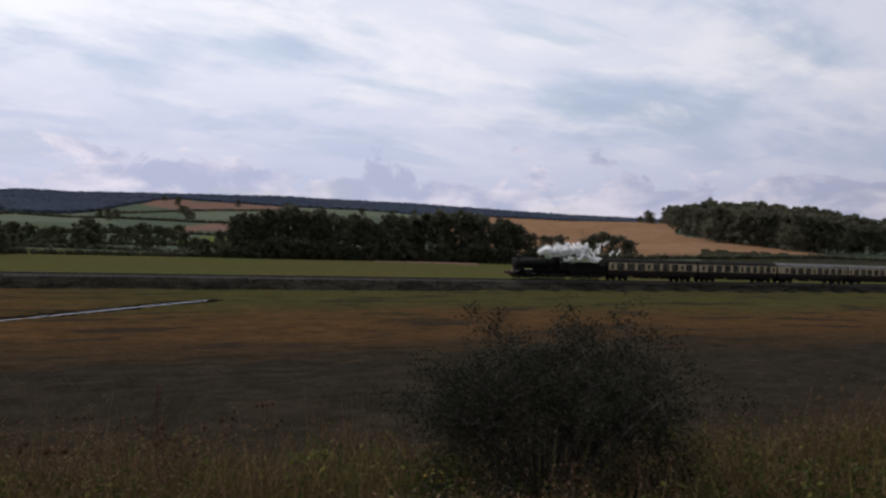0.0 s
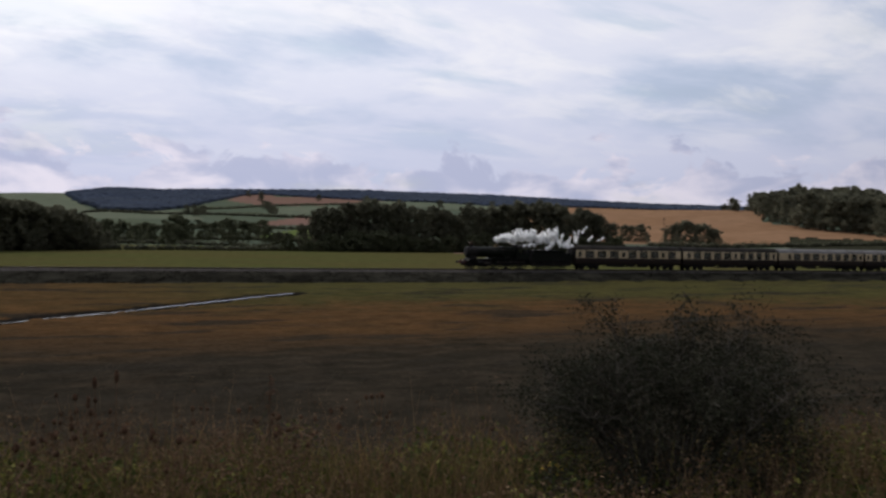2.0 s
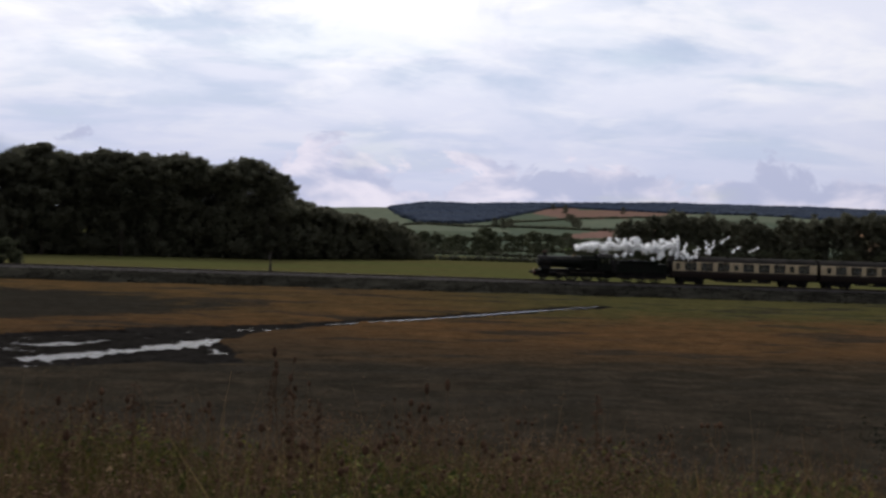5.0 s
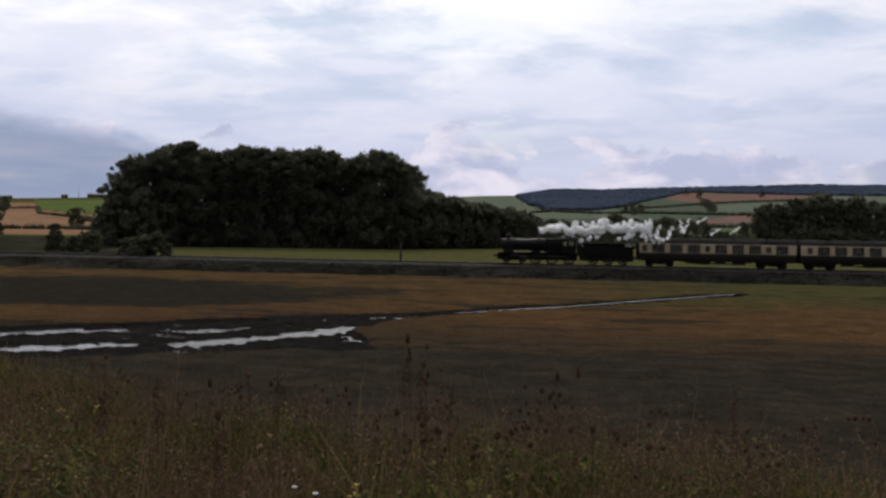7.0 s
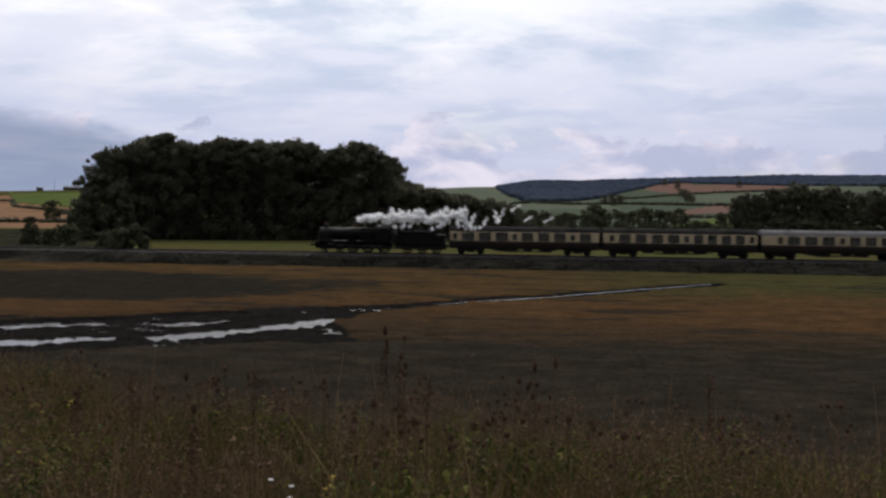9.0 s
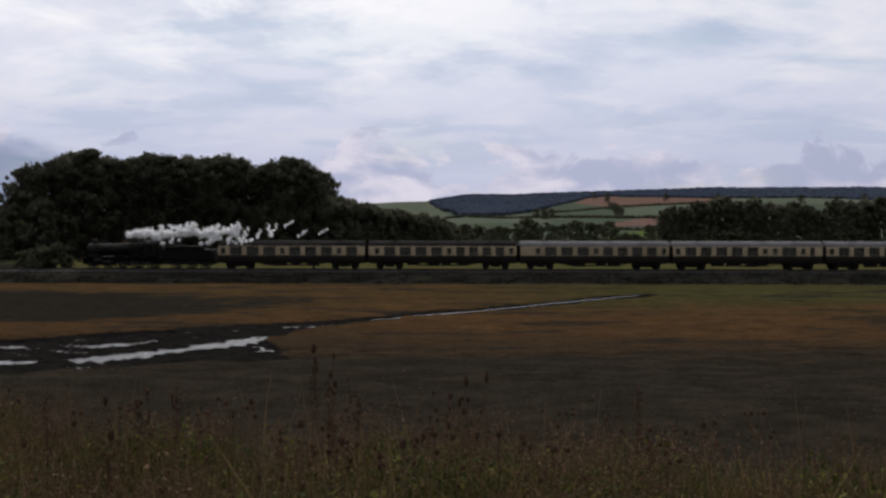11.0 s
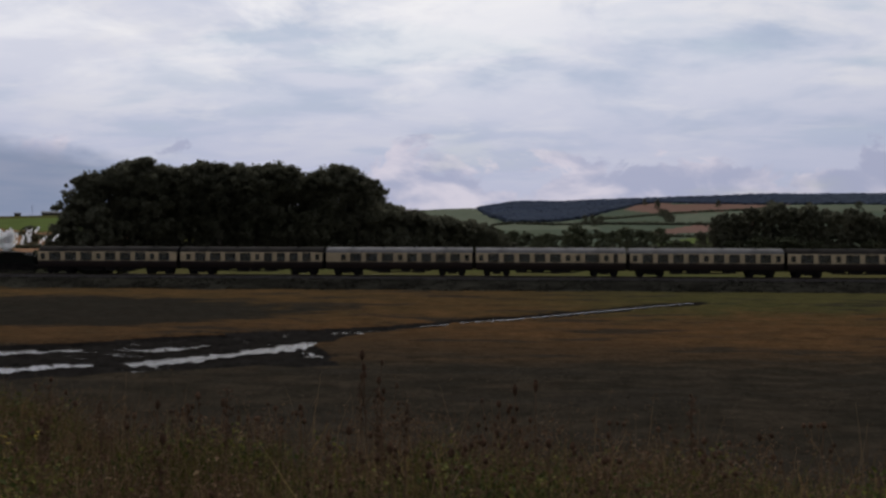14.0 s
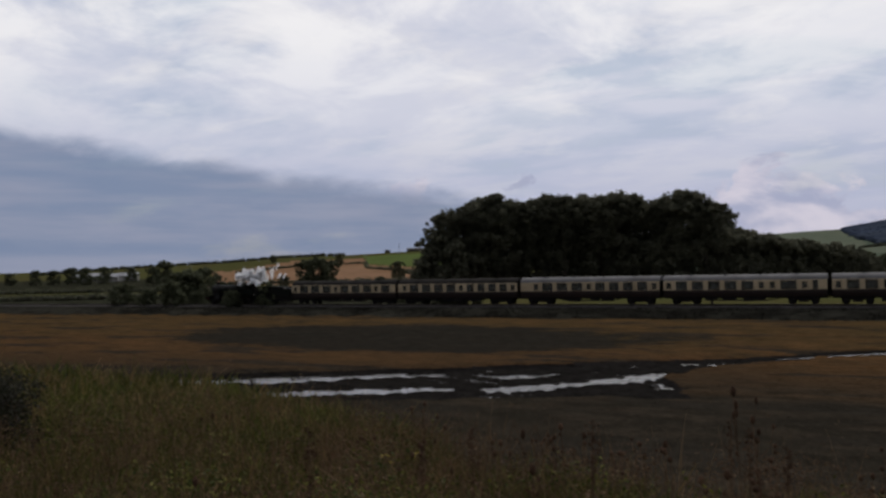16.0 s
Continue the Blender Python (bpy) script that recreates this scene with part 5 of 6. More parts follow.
# ---- the bank in front: rough grass, dead teasels, docks and a bush ----
def blade_material(name, tones, vary, green=False):
    """Blades and stems in several tones, one tone to a blade."""
    m = leaf_material(name, tones[0], vary, 0.2)
    nt = m.node_tree
    tone = next(n for n in nt.nodes if n.type == "MIX")
    geo = next(n for n in nt.nodes if n.type == "NEW_GEOMETRY")
    ramp = nt.nodes.new("ShaderNodeValToRGB")
    ramp.color_ramp.interpolation = "CONSTANT"
    ramp.color_ramp.elements[0].color = (*tones[0], 1)
    ramp.color_ramp.elements[1].position, ramp.color_ramp.elements[1].color = 1 / len(tones), (*tones[1], 1)
    for k in range(2, len(tones)):
        e = ramp.color_ramp.elements.new(k / len(tones))
        e.color = (*tones[k], 1)
    nt.links.new(geo.outputs["Random Per Island"], ramp.inputs[0])
    nt.links.new(ramp.outputs[0], tone.inputs[6])
    # greener in patches
    patch = nt.nodes.new("ShaderNodeMix")
    patch.data_type, patch.blend_type = "RGBA", "MULTIPLY"
    patch.inputs[0].default_value = 1.0
    patch.inputs[7].default_value = (0.52, 0.84, 0.40, 1) if green else (0.7, 0.7, 0.7, 1)
    nt.links.new(ramp.outputs[0], patch.inputs[6])
    nt.links.new(patch.outputs[2], tone.inputs[7])
    for n in nt.nodes:
        if n.type == "TEX_NOISE" and n.inputs["Detail"].default_value == 4:
            n.inputs["Scale"].default_value = 0.75
    return m


GRASS = blade_material("rough_grass_blades", [(0.120, 0.104, 0.036), (0.175, 0.122, 0.048), (0.072, 0.072, 0.026), (0.225, 0.145, 0.070), (0.140, 0.086, 0.045)], 0.4, True)
STRAW = blade_material("dead_straw_stems", [(0.20, 0.130, 0.068), (0.140, 0.084, 0.048), (0.25, 0.17, 0.092), (0.095, 0.058, 0.036)], 0.35)
WEED = blade_material("weed_leaves", [(0.096, 0.112, 0.030), (0.056, 0.070, 0.022), (0.140, 0.132, 0.034)], 0.35)
DRY_WEED = blade_material("dry_weed_seed", [(0.200, 0.112, 0.066), (0.140, 0.086, 0.052), (0.230, 0.150, 0.090), (0.095, 0.068, 0.042)], 0.35)
SEED_HEAD = material("brown_seed_heads", (0.100, 0.058, 0.036), 0.95, vary=0.4, scale=60, bump=0.003, per_object=0.3, spec=0.05)
STEM = material("dead_brown_stem", (0.150, 0.098, 0.062), 0.9, vary=0.3, scale=20, per_object=0.3, spec=0.05)
BUSH_LEAF = blade_material("bush_leaves", [(0.034, 0.036, 0.022), (0.024, 0.027, 0.017), (0.048, 0.048, 0.030), (0.060, 0.054, 0.040)], 0.3)
TWIG = material("grey_twigs", (0.090, 0.078, 0.066), 0.9, vary=0.3, scale=25, spec=0.05)
PETAL = material("yellow_petals", (0.36, 0.25, 0.02), 0.8, vary=0.2, scale=40)
PALE_PETAL = material("white_petals", (0.60, 0.58, 0.54), 0.8, vary=0.1, scale=40)


def on_bank(rng, n, lo=2.6, hi=17.0, wide=64, past=3.5):
    """Places on the bank's grass, denser near the viewer."""
    out = []
    while len(out) < n:
        m = n * 2
        r = lo + (hi - lo) * rng.uniform(0, 1, m) ** 1.35
        a = np.radians(rng.uniform(-wide, wide, m))
        x, y = r * np.sin(a), r * np.cos(a)
        ok = y < bank_edge(x) + past * rng.uniform(0, 1, m)
        out += list(zip(x[ok], y[ok]))
    return np.array(out[:n])


def blades(rng, places, height, width, bend):
    n = len(places)
    x, y = places[:, 0], places[:, 1]
    z = ground_z(x, y) - 0.03
    a = rng.uniform(0, math.tau, n)
    lean = rng.uniform(0.15, 1.0, n) * bend * height
    dx, dy = np.cos(a) * lean, np.sin(a) * lean
    b = rng.uniform(0, math.tau, n)
    wx, wy = np.cos(b) * width, np.sin(b) * width
    base = np.stack([x, y, z], 1)
    side = np.stack([wx, wy, np.zeros(n)], 1)
    mid = base + np.stack([dx * 0.35, dy * 0.35, height * 0.58], 1)
    tip = base + np.stack([dx, dy, height], 1)
    v = np.stack([base - side, base + side, mid + side * 0.75, mid - side * 0.75, tip + side * 0.12, tip - side * 0.12], 1).reshape(-1, 3)
    k = np.arange(n)[:, None] * 6
    f = np.concatenate([k + [0, 1, 2, 3], k + [3, 2, 4, 5]], 1).reshape(-1, 4)
    return v, f


def build_grass():
    rng = np.random.default_rng(21)
    p = on_bank(rng, 76000)
    far = on_bank(rng, 26000, 11.0, 36.0)
    p = np.concatenate([p, far[(far[:, 0] < -5)][:14000]])
    tuft = 0.65 + 0.5 * (waves(p[:, 0], p[:, 1], 0.5, 3.0) + waves(p[:, 0], p[:, 1], 0.22, 1.0) * 0.6)
    h = np.clip((0.37 + 0.012 * np.maximum(0, np.hypot(p[:, 0], p[:, 1]) - 10)) * tuft + rng.normal(size=len(p)) * 0.13, 0.12, 1.15)
    v, f = blades(rng, p, h, (0.0055 + 0.004 * rng.uniform(0, 1, len(p))) * np.maximum(1, np.hypot(p[:, 0], p[:, 1]) / 9), 1.05)
    tagged(new("rough_grass", quick_mesh("rough_grass", v, f, GRASS)), "rough olive and straw-coloured grass on the bank", "grass", kind="stuff")
    p = on_bank(rng, 11000, past=6.0)
    h = np.clip(0.62 + 0.30 * waves(p[:, 0], p[:, 1], 0.8, 6.0) + rng.normal(size=len(p)) * 0.16, 0.2, 1.15)
    v, f = blades(rng, p, h, np.full(len(p), 0.0032), 0.30)
    # a ragged seed spike on each stem
    tips = (v.reshape(-1, 6, 3)[:, 4] + v.reshape(-1, 6, 3)[:, 5]) / 2
    sv, sf = leaf_cloud(rng, tips[::2] - np.array([0, 0, 0.05]), np.full(len(tips[::2]), 0.030), 7, 0.008)
    tagged(new("dead_grass_stems", quick_mesh("dead_grass_stems", np.concatenate([v, sv]), np.concatenate([f, sf + len(v)]), STRAW)),
           "tall dead grass and weed stems", "grass", kind="stuff")
    # low leafy weeds in patches
    spots = on_bank(rng, 3600, lo=3.0, past=2.5)
    keep = waves(spots[:, 0], spots[:, 1], 0.55, 9.0) + 0.5 * waves(spots[:, 0], spots[:, 1], 1.6, 3.0) > 0.12
    spots = spots[keep]
    c = np.column_stack([spots, ground_z(spots[:, 0], spots[:, 1]) + rng.uniform(0.12, 0.42, len(spots))])
    v, f = leaf_cloud(rng, c, rng.uniform(0.12, 0.28, len(c)), 46, 0.024)
    tagged(new("leafy_weeds", quick_mesh("leafy_weeds", v, f, WEED)), "dark green patches of leafy weeds", "weeds", kind="stuff")
    # dry seeding weeds in rusty tangles
    spots = on_bank(rng, 6200, lo=3.5, past=5.0)
    spots = spots[waves(spots[:, 0], spots[:, 1], 1.1, 2.0) + 0.4 * waves(spots[:, 0], spots[:, 1], 0.4, 5.0) > 0.26]
    brow = on_bank(rng, 2600, lo=5.0, hi=14.0, past=5.0)
    spots = np.concatenate([spots, brow[waves(brow[:, 0], brow[:, 1], 0.7, 4.0) > 0.12]])
    c = np.column_stack([spots, ground_z(spots[:, 0], spots[:, 1]) + rng.uniform(0.12, 0.66, len(spots))])
    v, f = leaf_cloud(rng, c, rng.uniform(0.07, 0.2, len(c)), 44, 0.011)
    tagged(new("dry_weeds", quick_mesh("dry_weeds", v, f, DRY_WEED)), "rusty brown tangles of dry seeding weeds", "weeds", kind="stuff")


def build_tussocks():
    """Low dark tufts scattered over the near saltmarsh."""
    rng = np.random.default_rng(77)
    r, a = 17 + 27 * rng.uniform(0, 1, 9000) ** 1.1, np.radians(rng.uniform(-58, 58, 9000))
    x, y = r * np.sin(a), r * np.cos(a)
    z = ground_z(x, y)
    ok = (y > bank_edge(x) + 5) & (z > -0.1) & (waves(x, y, 2.5, 4.0) + 0.5 * waves(x, y, 0.9, 1.0) > -0.25)
    c = np.column_stack([x, y, z + 0.03])[ok][:5600]
    size = rng.uniform(0.14, 0.34, len(c))
    v, f = leaf_cloud(rng, c, size, 10, 0.035)
    v[:, 2] = np.repeat(c[:, 2], 40) + (v[:, 2] - np.repeat(c[:, 2], 40)) * 0.45
    tagged(new("marsh_tussocks", quick_mesh("marsh_tussocks", v, f, TUSSOCK)), "low dark brown tufts of saltmarsh plants", "marsh plants", kind="stuff")


def build_line_scrub():
    """Dark rank growth on the railway's bank and along the field side of the line."""
    rng = np.random.default_rng(91)
    for name, label, n, y0, y1, x0, x1, big in (("bank_scrub", "dark rank scrub covering the railway bank", 7000, 105.0, 110.6, -120, 150, 0.30),
                                                ("verge_scrub", "dark grass and bramble along the field side of the line", 2600, 116.6, 118.4, -120, 130, 0.26)):
        x = rng.uniform(x0, x1, n)
        y = y0 + (y1 - y0) * rng.uniform(0, 1, n) ** 1.4 + 0.010 * x * (y0 < 110)
        z = ground_z(x, y)
        keep = waves(x, y, 3.0, 2.0) + 0.7 * waves(x, y, 1.1, 6.0) > -0.35
        c = np.column_stack([x, y, z + 0.05])[keep]
        v, f = leaf_cloud(rng, c, rng.uniform(0.4, 1.0, len(c)) * big, 16, 0.07)
        v[:, 2] = np.repeat(c[:, 2], 64) + (v[:, 2] - np.repeat(c[:, 2], 64)) * 0.6
        tagged(new(name, quick_mesh(name, v, f, SCRUB)), label, "scrub", kind="stuff")


SCRUB = blade_material("rank_scrub", [(0.020, 0.019, 0.012), (0.015, 0.014, 0.010), (0.028, 0.025, 0.016), (0.012, 0.012, 0.009)], 0.3)
build_line_scrub()
TUSSOCK = blade_material("saltmarsh_tufts", [(0.046, 0.038, 0.026), (0.070, 0.054, 0.036), (0.032, 0.028, 0.019), (0.095, 0.072, 0.048)], 0.3)
build_tussocks()


def head_shape(x, y, z, r, h, rng):
    """An egg-shaped bristly head."""
    s = Shape()
    n = 9
    prof = [(0, 0.35), (0.15, 0.8), (0.4, 1.0), (0.7, 0.85), (0.92, 0.45), (1.0, 0.12)]
    rings = [[(x + r * q * (1 + 0.16 * rng.uniform(-1, 1)) * math.cos(k * math.tau / n), y + r * q * (1 + 0.16 * rng.uniform(-1, 1)) * math.sin(k * math.tau / n), z + h * t) for k in range(n)] for t, q in prof]
    s.loft(rings)
    return s


def build_teasel(seed, height, heads):
    rng = random.Random(seed)
    teasel = new("teasel")
    lean = Vector((rng.uniform(-0.08, 0.08), rng.uniform(-0.05, 0.05), 0))
    stem = Shape()
    top = Vector((lean.x, lean.y, height - 0.06))
    stem.tube([(0, 0, -0.05), lean * 0.4 + Vector((0, 0, height * 0.5)), top], [0.007, 0.0055, 0.0035], 5)
    tips = [top]
    for k in range(heads - 1):
        t = rng.uniform(0.5, 0.8)
        a = rng.uniform(0, math.tau)
        o = lean * t + Vector((0, 0, height * t))
        e = o + Vector((math.cos(a) * 0.16, math.sin(a) * 0.16, height * rng.uniform(0.14, 0.26)))
        stem.tube([o, (o + e) / 2 + Vector((math.cos(a) * 0.05, math.sin(a) * 0.05, -0.01)), e], [0.004, 0.0035, 0.003], 4)
        tips.append(e)
    part("stem", stem, STEM, teasel)
    for k, e in enumerate(tips):
        q = 1.0 if k == 0 else rng.uniform(0.6, 0.85)
        part("seed_head", head_shape(e.x, e.y, e.z - 0.005, 0.021 * q, 0.060 * q, rng), SEED_HEAD, teasel)
    return teasel


def build_dock(seed, height):
    """A dead dock: a stout stalk thick with rusty seed."""
    rng = np.random.default_rng(seed)
    dock = new("dock_stalk")
    s = Shape()
    lean = rng.normal(size=2) * 0.05
    s.tube([(0, 0, -0.05), (lean[0] * 0.5, lean[1] * 0.5, height * 0.5), (lean[0], lean[1], height)], [0.009, 0.007, 0.003], 5)
    part("stalk", s, STEM, dock)
    t = rng.uniform(0.55, 1.0, 34)
    c = np.column_stack([lean[0] * t + rng.normal(size=34) * 0.018, lean[1] * t + rng.normal(size=34) * 0.018, height * t])
    v, f = leaf_cloud(rng, c, np.full(34, 0.018), 9, 0.009)
    tagged(part("seed_spike", quick_mesh("seed_spike", v, f, SEED_HEAD), SEED_HEAD, dock), kind="stuff")
    return dock


def build_ragwort(seed, mat):
    rng = np.random.default_rng(seed)
    plant_ob = new("wildflower")
    s, heads = Shape(), []
    for k in range(4):
        e = (rng.normal() * 0.06, rng.normal() * 0.06, rng.uniform(0.38, 0.55))
        s.tube([(0, 0, -0.04), (e[0] * 0.4, e[1] * 0.4, e[2] * 0.6), e], [0.004, 0.003, 0.002], 4)
        heads.append(e)
    tagged(part("stalk", s, STEM, plant_ob), kind="stuff")
    for e in heads:
        p = Shape()
        p.turned("z", e, [(0, 0.004), (0.004, 0.016), (0.010, 0.017), (0.013, 0.006)], 9)
        part("flower", p, mat, plant_ob)
    return plant_ob


def build_bush(seed, wide, high, leaves, size):
    """A thicket of thin stems clothed in small dull leaves, ragged at the top."""
    rng = np.random.default_rng(seed)
    bush = new("bush")
    ends, rad = [], []
    for k in range(64):
        a = rng.uniform(0, math.tau)
        reach = wide * math.sqrt(rng.uniform(0.02, 1))
        top = high * (0.60 + 0.30 * rng.uniform() - 0.26 * (reach / wide) ** 2)
        b = Vector((math.cos(a) * reach * 0.12, math.sin(a) * reach * 0.12, -0.08))
        e = Vector((math.cos(a) * reach, math.sin(a) * reach, top))
        m = (b + e) / 2 + Vector((rng.normal() * 0.06, rng.normal() * 0.06, 0.14 * high))
        s = Shape()
        s.tube([b, m, e, e + Vector((rng.normal() * 0.06, rng.normal() * 0.06, rng.uniform(0.02, 0.2)))], [0.012, 0.008, 0.004, 0.0015], 5)
        for j in range(7):
            t = rng.uniform(0.25, 1)
            o = m.lerp(e, t)
            q = o + Vector((rng.normal() * 0.16, rng.normal() * 0.16, rng.uniform(-0.02, 0.22)))
            s.tube([o, (o + q) / 2 + Vector((0, 0, 0.02)), q], [0.0035, 0.0025, 0.001], 3)
            ends.append(q[:])
            rad.append(rng.uniform(0.07, 0.15))
        for t in (0.3, 0.6):
            o = b.lerp(m, t)
            ends.append((o.x * 2.6 + rng.normal() * 0.25 * wide, o.y * 2.6 + rng.normal() * 0.25 * wide, o.z + 0.1))
            rad.append(0.16)
        part("branch", s, TWIG, bush)
    for k in range(170):
        a, q = rng.uniform(0, math.tau), wide * rng.uniform(0.55, 0.98)
        ends.append((math.cos(a) * q, math.sin(a) * q, high * rng.uniform(0.05, 0.62)))
        rad.append(rng.uniform(0.10, 0.2))
    v, f = leaf_cloud(rng, np.array(ends), np.array(rad), leaves // len(ends), size)
    part("leaves", quick_mesh("leaves", v, f, BUSH_LEAF), BUSH_LEAF, bush)
    return bush


def put(ob, x, y, turn=0.0, scale=1.0, z=None):
    ob.matrix_basis = Matrix.Translation((x, y, ground_at(x, y) if z is None else z)) @ Matrix.Rotation(turn, 4, "Z") @ Matrix.Scale(scale, 4)
    return ob


def build_foreground():
    rnd = random.Random(31)
    rng = np.random.default_rng(32)
    build_grass()
    bush = tagged(build_bush(3, 0.98, 1.74, 84000, 0.0105), "dull grey-green bush with bare twigs on the bank", "bush")
    put(bush, 3.72, 4.42)
    shrub = tagged(build_bush(5, 1.2, 1.7, 9500, 0.034), "dark leafy bush at the bank's far end", "bush")
    put(shrub, *place(-56.5, 12.0), 0.0, 0.8)
    for k, (b, r, q) in enumerate(((-56.0, 14.5, 0.8), (-57, 18, 0.9), (-58.5, 13, 0.9))):
        x, y = place(b, r)
        ob = copy_thing(shrub, Matrix.Translation((x, y, ground_at(x, y))) @ Matrix.Rotation(k * 1.7, 4, "Z") @ Matrix.Scale(q, 4))
        tagged(ob, "dark bramble thicket along the bank", "bush", "brambles on the bank")
    # dead teasels, thick along the brow
    forms = [build_teasel(k, h, n) for k, (h, n) in enumerate([(0.95, 5), (0.8, 3), (1.0, 6), (0.72, 2), (0.9, 4), (0.62, 1)])]
    fixed = [(-0.2, 5.05, 5.30), (-0.3, 5.3, 5.12), (0.2, 7.9, 5.22), (-1.1, 7.4, 5.58), (-2.1, 5.3, 5.30), (-0.75, 3.9, 5.22), (0.1, 7.2, 5.2), (-1.0, 7.7, 5.3), (0.35, 7.6, 5.32)]
    spots = []
    for x, y, top in fixed:
        spots.append((x, y, top - ground_at(x, y)))
    while len(spots) < 130:
        b = rnd.gauss(-3, 13) if rnd.random() < 0.75 else rnd.uniform(-45, 50)
        x, y = place(b, rnd.uniform(5.0, 11.5))
        if y < float(bank_edge(np.array(x))) + 2.5 and not (2.0 < x < 4.8 and 3.0 < y < 6.2):
            spots.append((x, y, rnd.uniform(0.38, 0.85)))
    heights = [0.95, 0.8, 1.0, 0.72, 0.9, 0.62]
    used = set()
    for x, y, h in spots[::-1]:
        k = rnd.randrange(len(forms))
        m = Matrix.Translation((x, y, ground_at(x, y))) @ Matrix.Rotation(rnd.uniform(0, 6), 4, "Z") @ Matrix.Diagonal((1, 1, h / heights[k], 1))
        if k in used:
            ob = copy_thing(forms[k], m)
        else:
            used.add(k)
            ob = put(forms[k], x, y, rnd.uniform(0, 6))
        tagged(ob, "dead brown teasel with bristly seed heads", "teasel", "teasels on the bank")
    docks = [build_dock(k, h) for k, h in enumerate((0.95, 0.8, 1.05))]
    spots = [(-0.72, 6.85), (-0.85, 6.6), (-1.9, 6.0), (-2.9, 6.2), (-3.6, 6.6), (-1.35, 8.4), (-1.2, 8.5), (-1.75, 4.6), (-3.1, 4.4), (1.6, 7.2)]
    for k, (x, y) in enumerate(spots):
        form = docks[k % 3]
        ob = put(form, x, y, k * 1.3) if k < 3 else copy_thing(form, Matrix.Translation((x, y, ground_at(x, y))) @ Matrix.Rotation(k * 1.3, 4, "Z"))
        tagged(ob, "dark dead dock stalk thick with seed", "dock plant", "docks on the bank")
    flowers = [build_ragwort(1, PETAL), build_ragwort(2, PALE_PETAL)]
    count = 0
    for k in range(14):
        white = k % 6 == 5
        x, y = place(rnd.uniform(-24, -14), rnd.uniform(4.2, 4.8)) if white else place(rnd.uniform(-35, 45), rnd.uniform(4.3, 9))
        if y > float(bank_edge(np.array(x))):
            continue
        form = flowers[1 if white else 0]
        m = Matrix.Translation((x, y, ground_at(x, y))) @ Matrix.Rotation(k * 2.1, 4, "Z")
        if form.get("label"):
            form_ob = copy_thing(form, m)
        else:
            form_ob = put(form, x, y)
        tagged(form_ob, "small white wildflower in the grass" if white else "small yellow wildflower in the grass", "wildflower", "wildflowers on the bank")


build_foreground()


# ---- small things beside the line ----
def build_post():
    post = new("trackside_post")
    tagged(post, "dark timber trackside post with a thin upright", "post")
    lower, upper = Shape(), Shape()
    lower.box(-0.16, 0.16, -0.16, 0.16, -0.3, 1.35, 0.03)
    upper.tube([(0, 0, 1.35), (0, 0, 2.9)], [0.10, 0.08], 8)
    part("stump", lower, SLEEPER, post)
    part("upright", upper, STEEL, post, "thin metal upright")
    put(post, -19.9, 116.9)


build_post()


WALL = material("limewashed_wall", (0.42, 0.40, 0.37), 0.9, vary=0.2, scale=1.5, bump=0.01)
SHEET = material("pale_sheet_roof", (0.38, 0.38, 0.39), 0.7, vary=0.2, scale=0.8)
SLATE = material("dark_slate_roof", (0.05, 0.05, 0.055), 0.7, vary=0.3, scale=1.5)
TIMBER = material("dark_barn_boards", (0.06, 0.05, 0.042), 0.9, vary=0.3, scale=2)


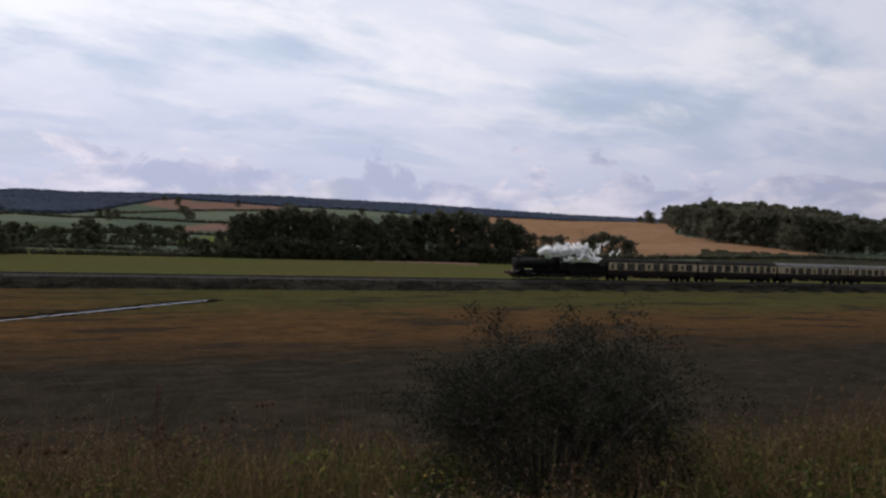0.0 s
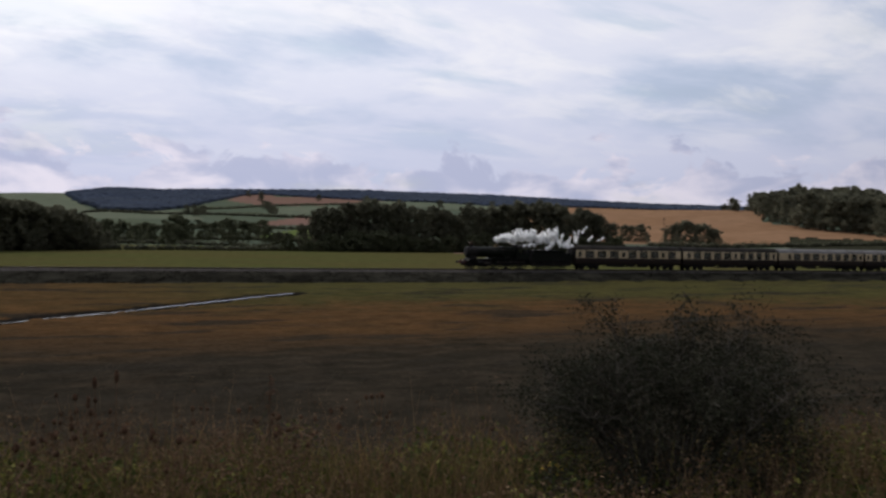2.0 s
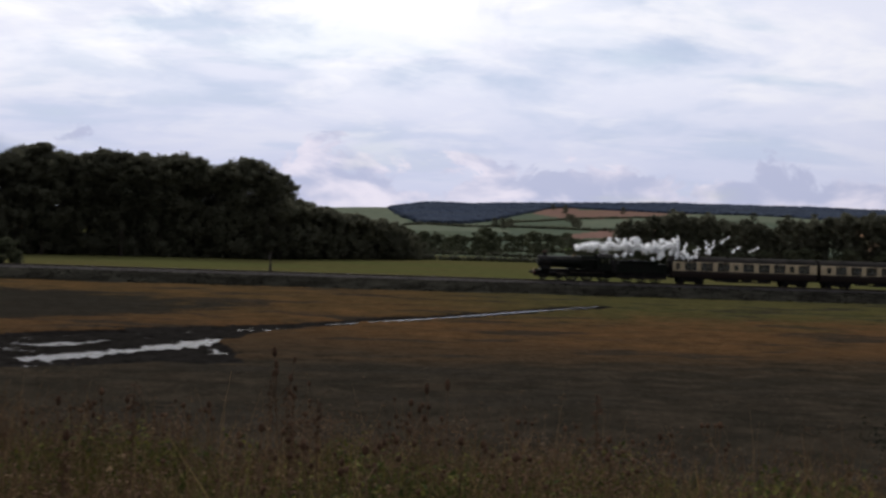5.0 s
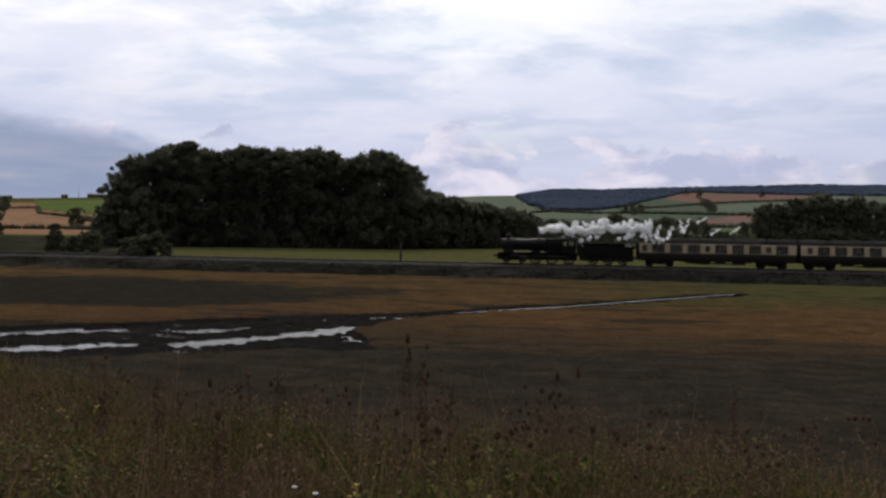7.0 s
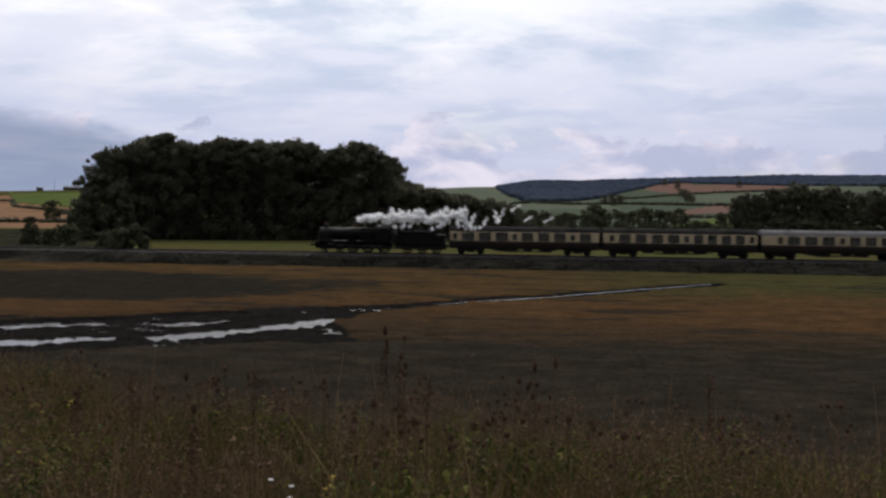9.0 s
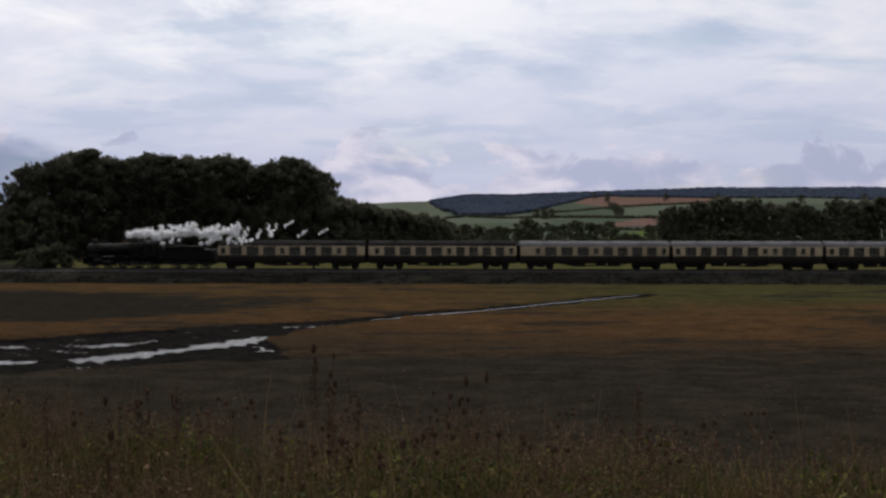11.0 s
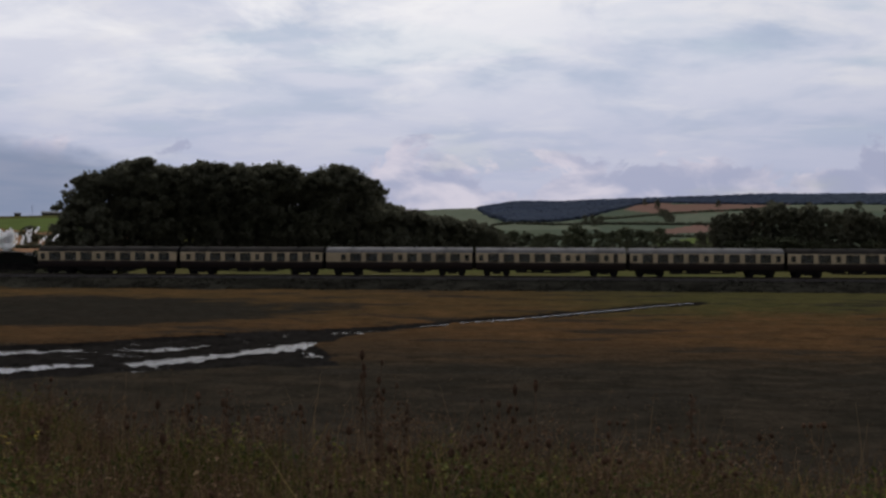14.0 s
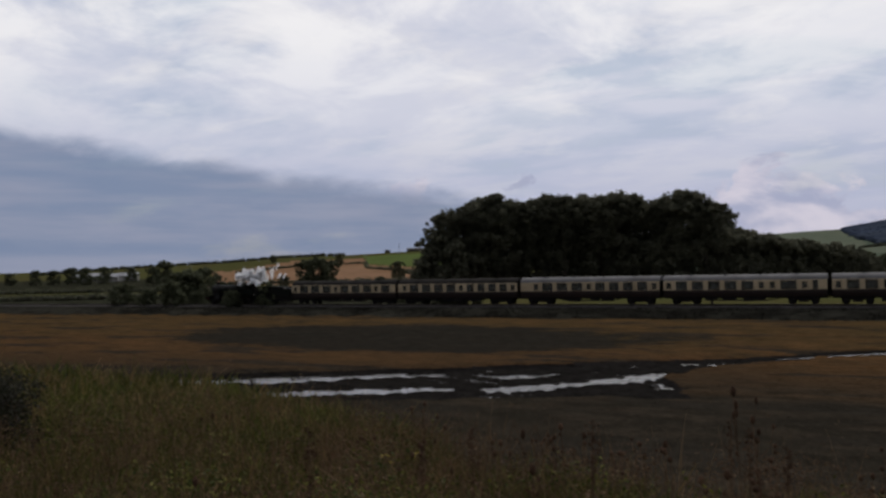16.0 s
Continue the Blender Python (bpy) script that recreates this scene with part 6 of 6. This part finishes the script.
def build_shed(name, label, category, bearing, r, long, deep, eaves, ridge, wall, roof, turn=0.0):
    """A plain gabled farm building with a doorway."""
    shed = tagged(new(name), label, category)
    a, b = long / 2, deep / 2
    walls = Shape()
    walls.box(-a, -0.9, -b, -b + 0.2, -0.6, eaves)
    walls.box(0.9, a, -b, -b + 0.2, -0.6, eaves)
    walls.box(-0.9, 0.9, -b, -b + 0.2, min(2.2, eaves - 0.3), eaves)
    walls.box(-a, a, b - 0.2, b, -0.6, eaves)
    for x in (-a, a - 0.2):
        walls.loft([[(q, -b + 0.2, -0.6), (q, b - 0.2, -0.6), (q, b - 0.2, eaves), (q, 0, ridge - 0.1), (q, -b + 0.2, eaves)] for q in (x, x + 0.2)])
    part("wall", walls, wall, shed)
    for s in (-1, 1):
        slope = Shape()
        slope.loft([[(q, s * (b + 0.3), eaves - 0.12), (q, 0, ridge), (q, 0, ridge + 0.1), (q, s * (b + 0.3), eaves - 0.02)] for q in (-a - 0.3, a + 0.3)])
        part("roof_slope", slope, roof, shed)
    door = Shape()
    door.box(-0.9, 0.9, -b + 0.05, -b + 0.12, -0.1, min(2.2, eaves - 0.3))
    part("door", door, TIMBER, shed)
    x, y = place(bearing, r)
    put(shed, x, y, turn)
    return shed


for b, r, w in ((-50.5, 520, 8), (-49.6, 540, 9), (-48.9, 510, 11), (-47.7, 520, 11)):
    tagged(build_shed("farm_shed", "pale-roofed farm shed among hedges", "shed", b, r, w, 6, 2.8, 4.6, WALL, SHEET, radians(-b * 0.9)), group="farm sheds")
build_shed("barn", "long low dark barn on the skyline", "barn", -28.9, 800, 22, 9, 1.7, 2.9, TIMBER, SLATE, radians(28))
build_shed("small_barn", "small dark barn on the skyline", "barn", -31.0, 800, 5, 4, 1.6, 2.6, TIMBER, SLATE, radians(30))


def build_pole(name, label, bearing, r, height, arms):
    pole = tagged(new(name), label, "pole")
    s = Shape()
    s.tube([(0, 0, -0.5), (0, 0, height)], [0.16, 0.10], 8)
    part("shaft", s, TIMBER, pole)
    for z in arms:
        c = Shape()
        c.box(-0.8, 0.8, -0.06, 0.06, height - z - 0.12, height - z)
        part("crossarm", c, TIMBER, pole)
    put(pole, *place(bearing, r))


build_pole("telegraph_pole", "wooden telegraph pole in the stubble", 36.9, 520, 9.0, (0.4, 0.9))
build_pole("mast", "thin mast on the skyline beside the barn", -30.2, 790, 9.0, ())


motions()
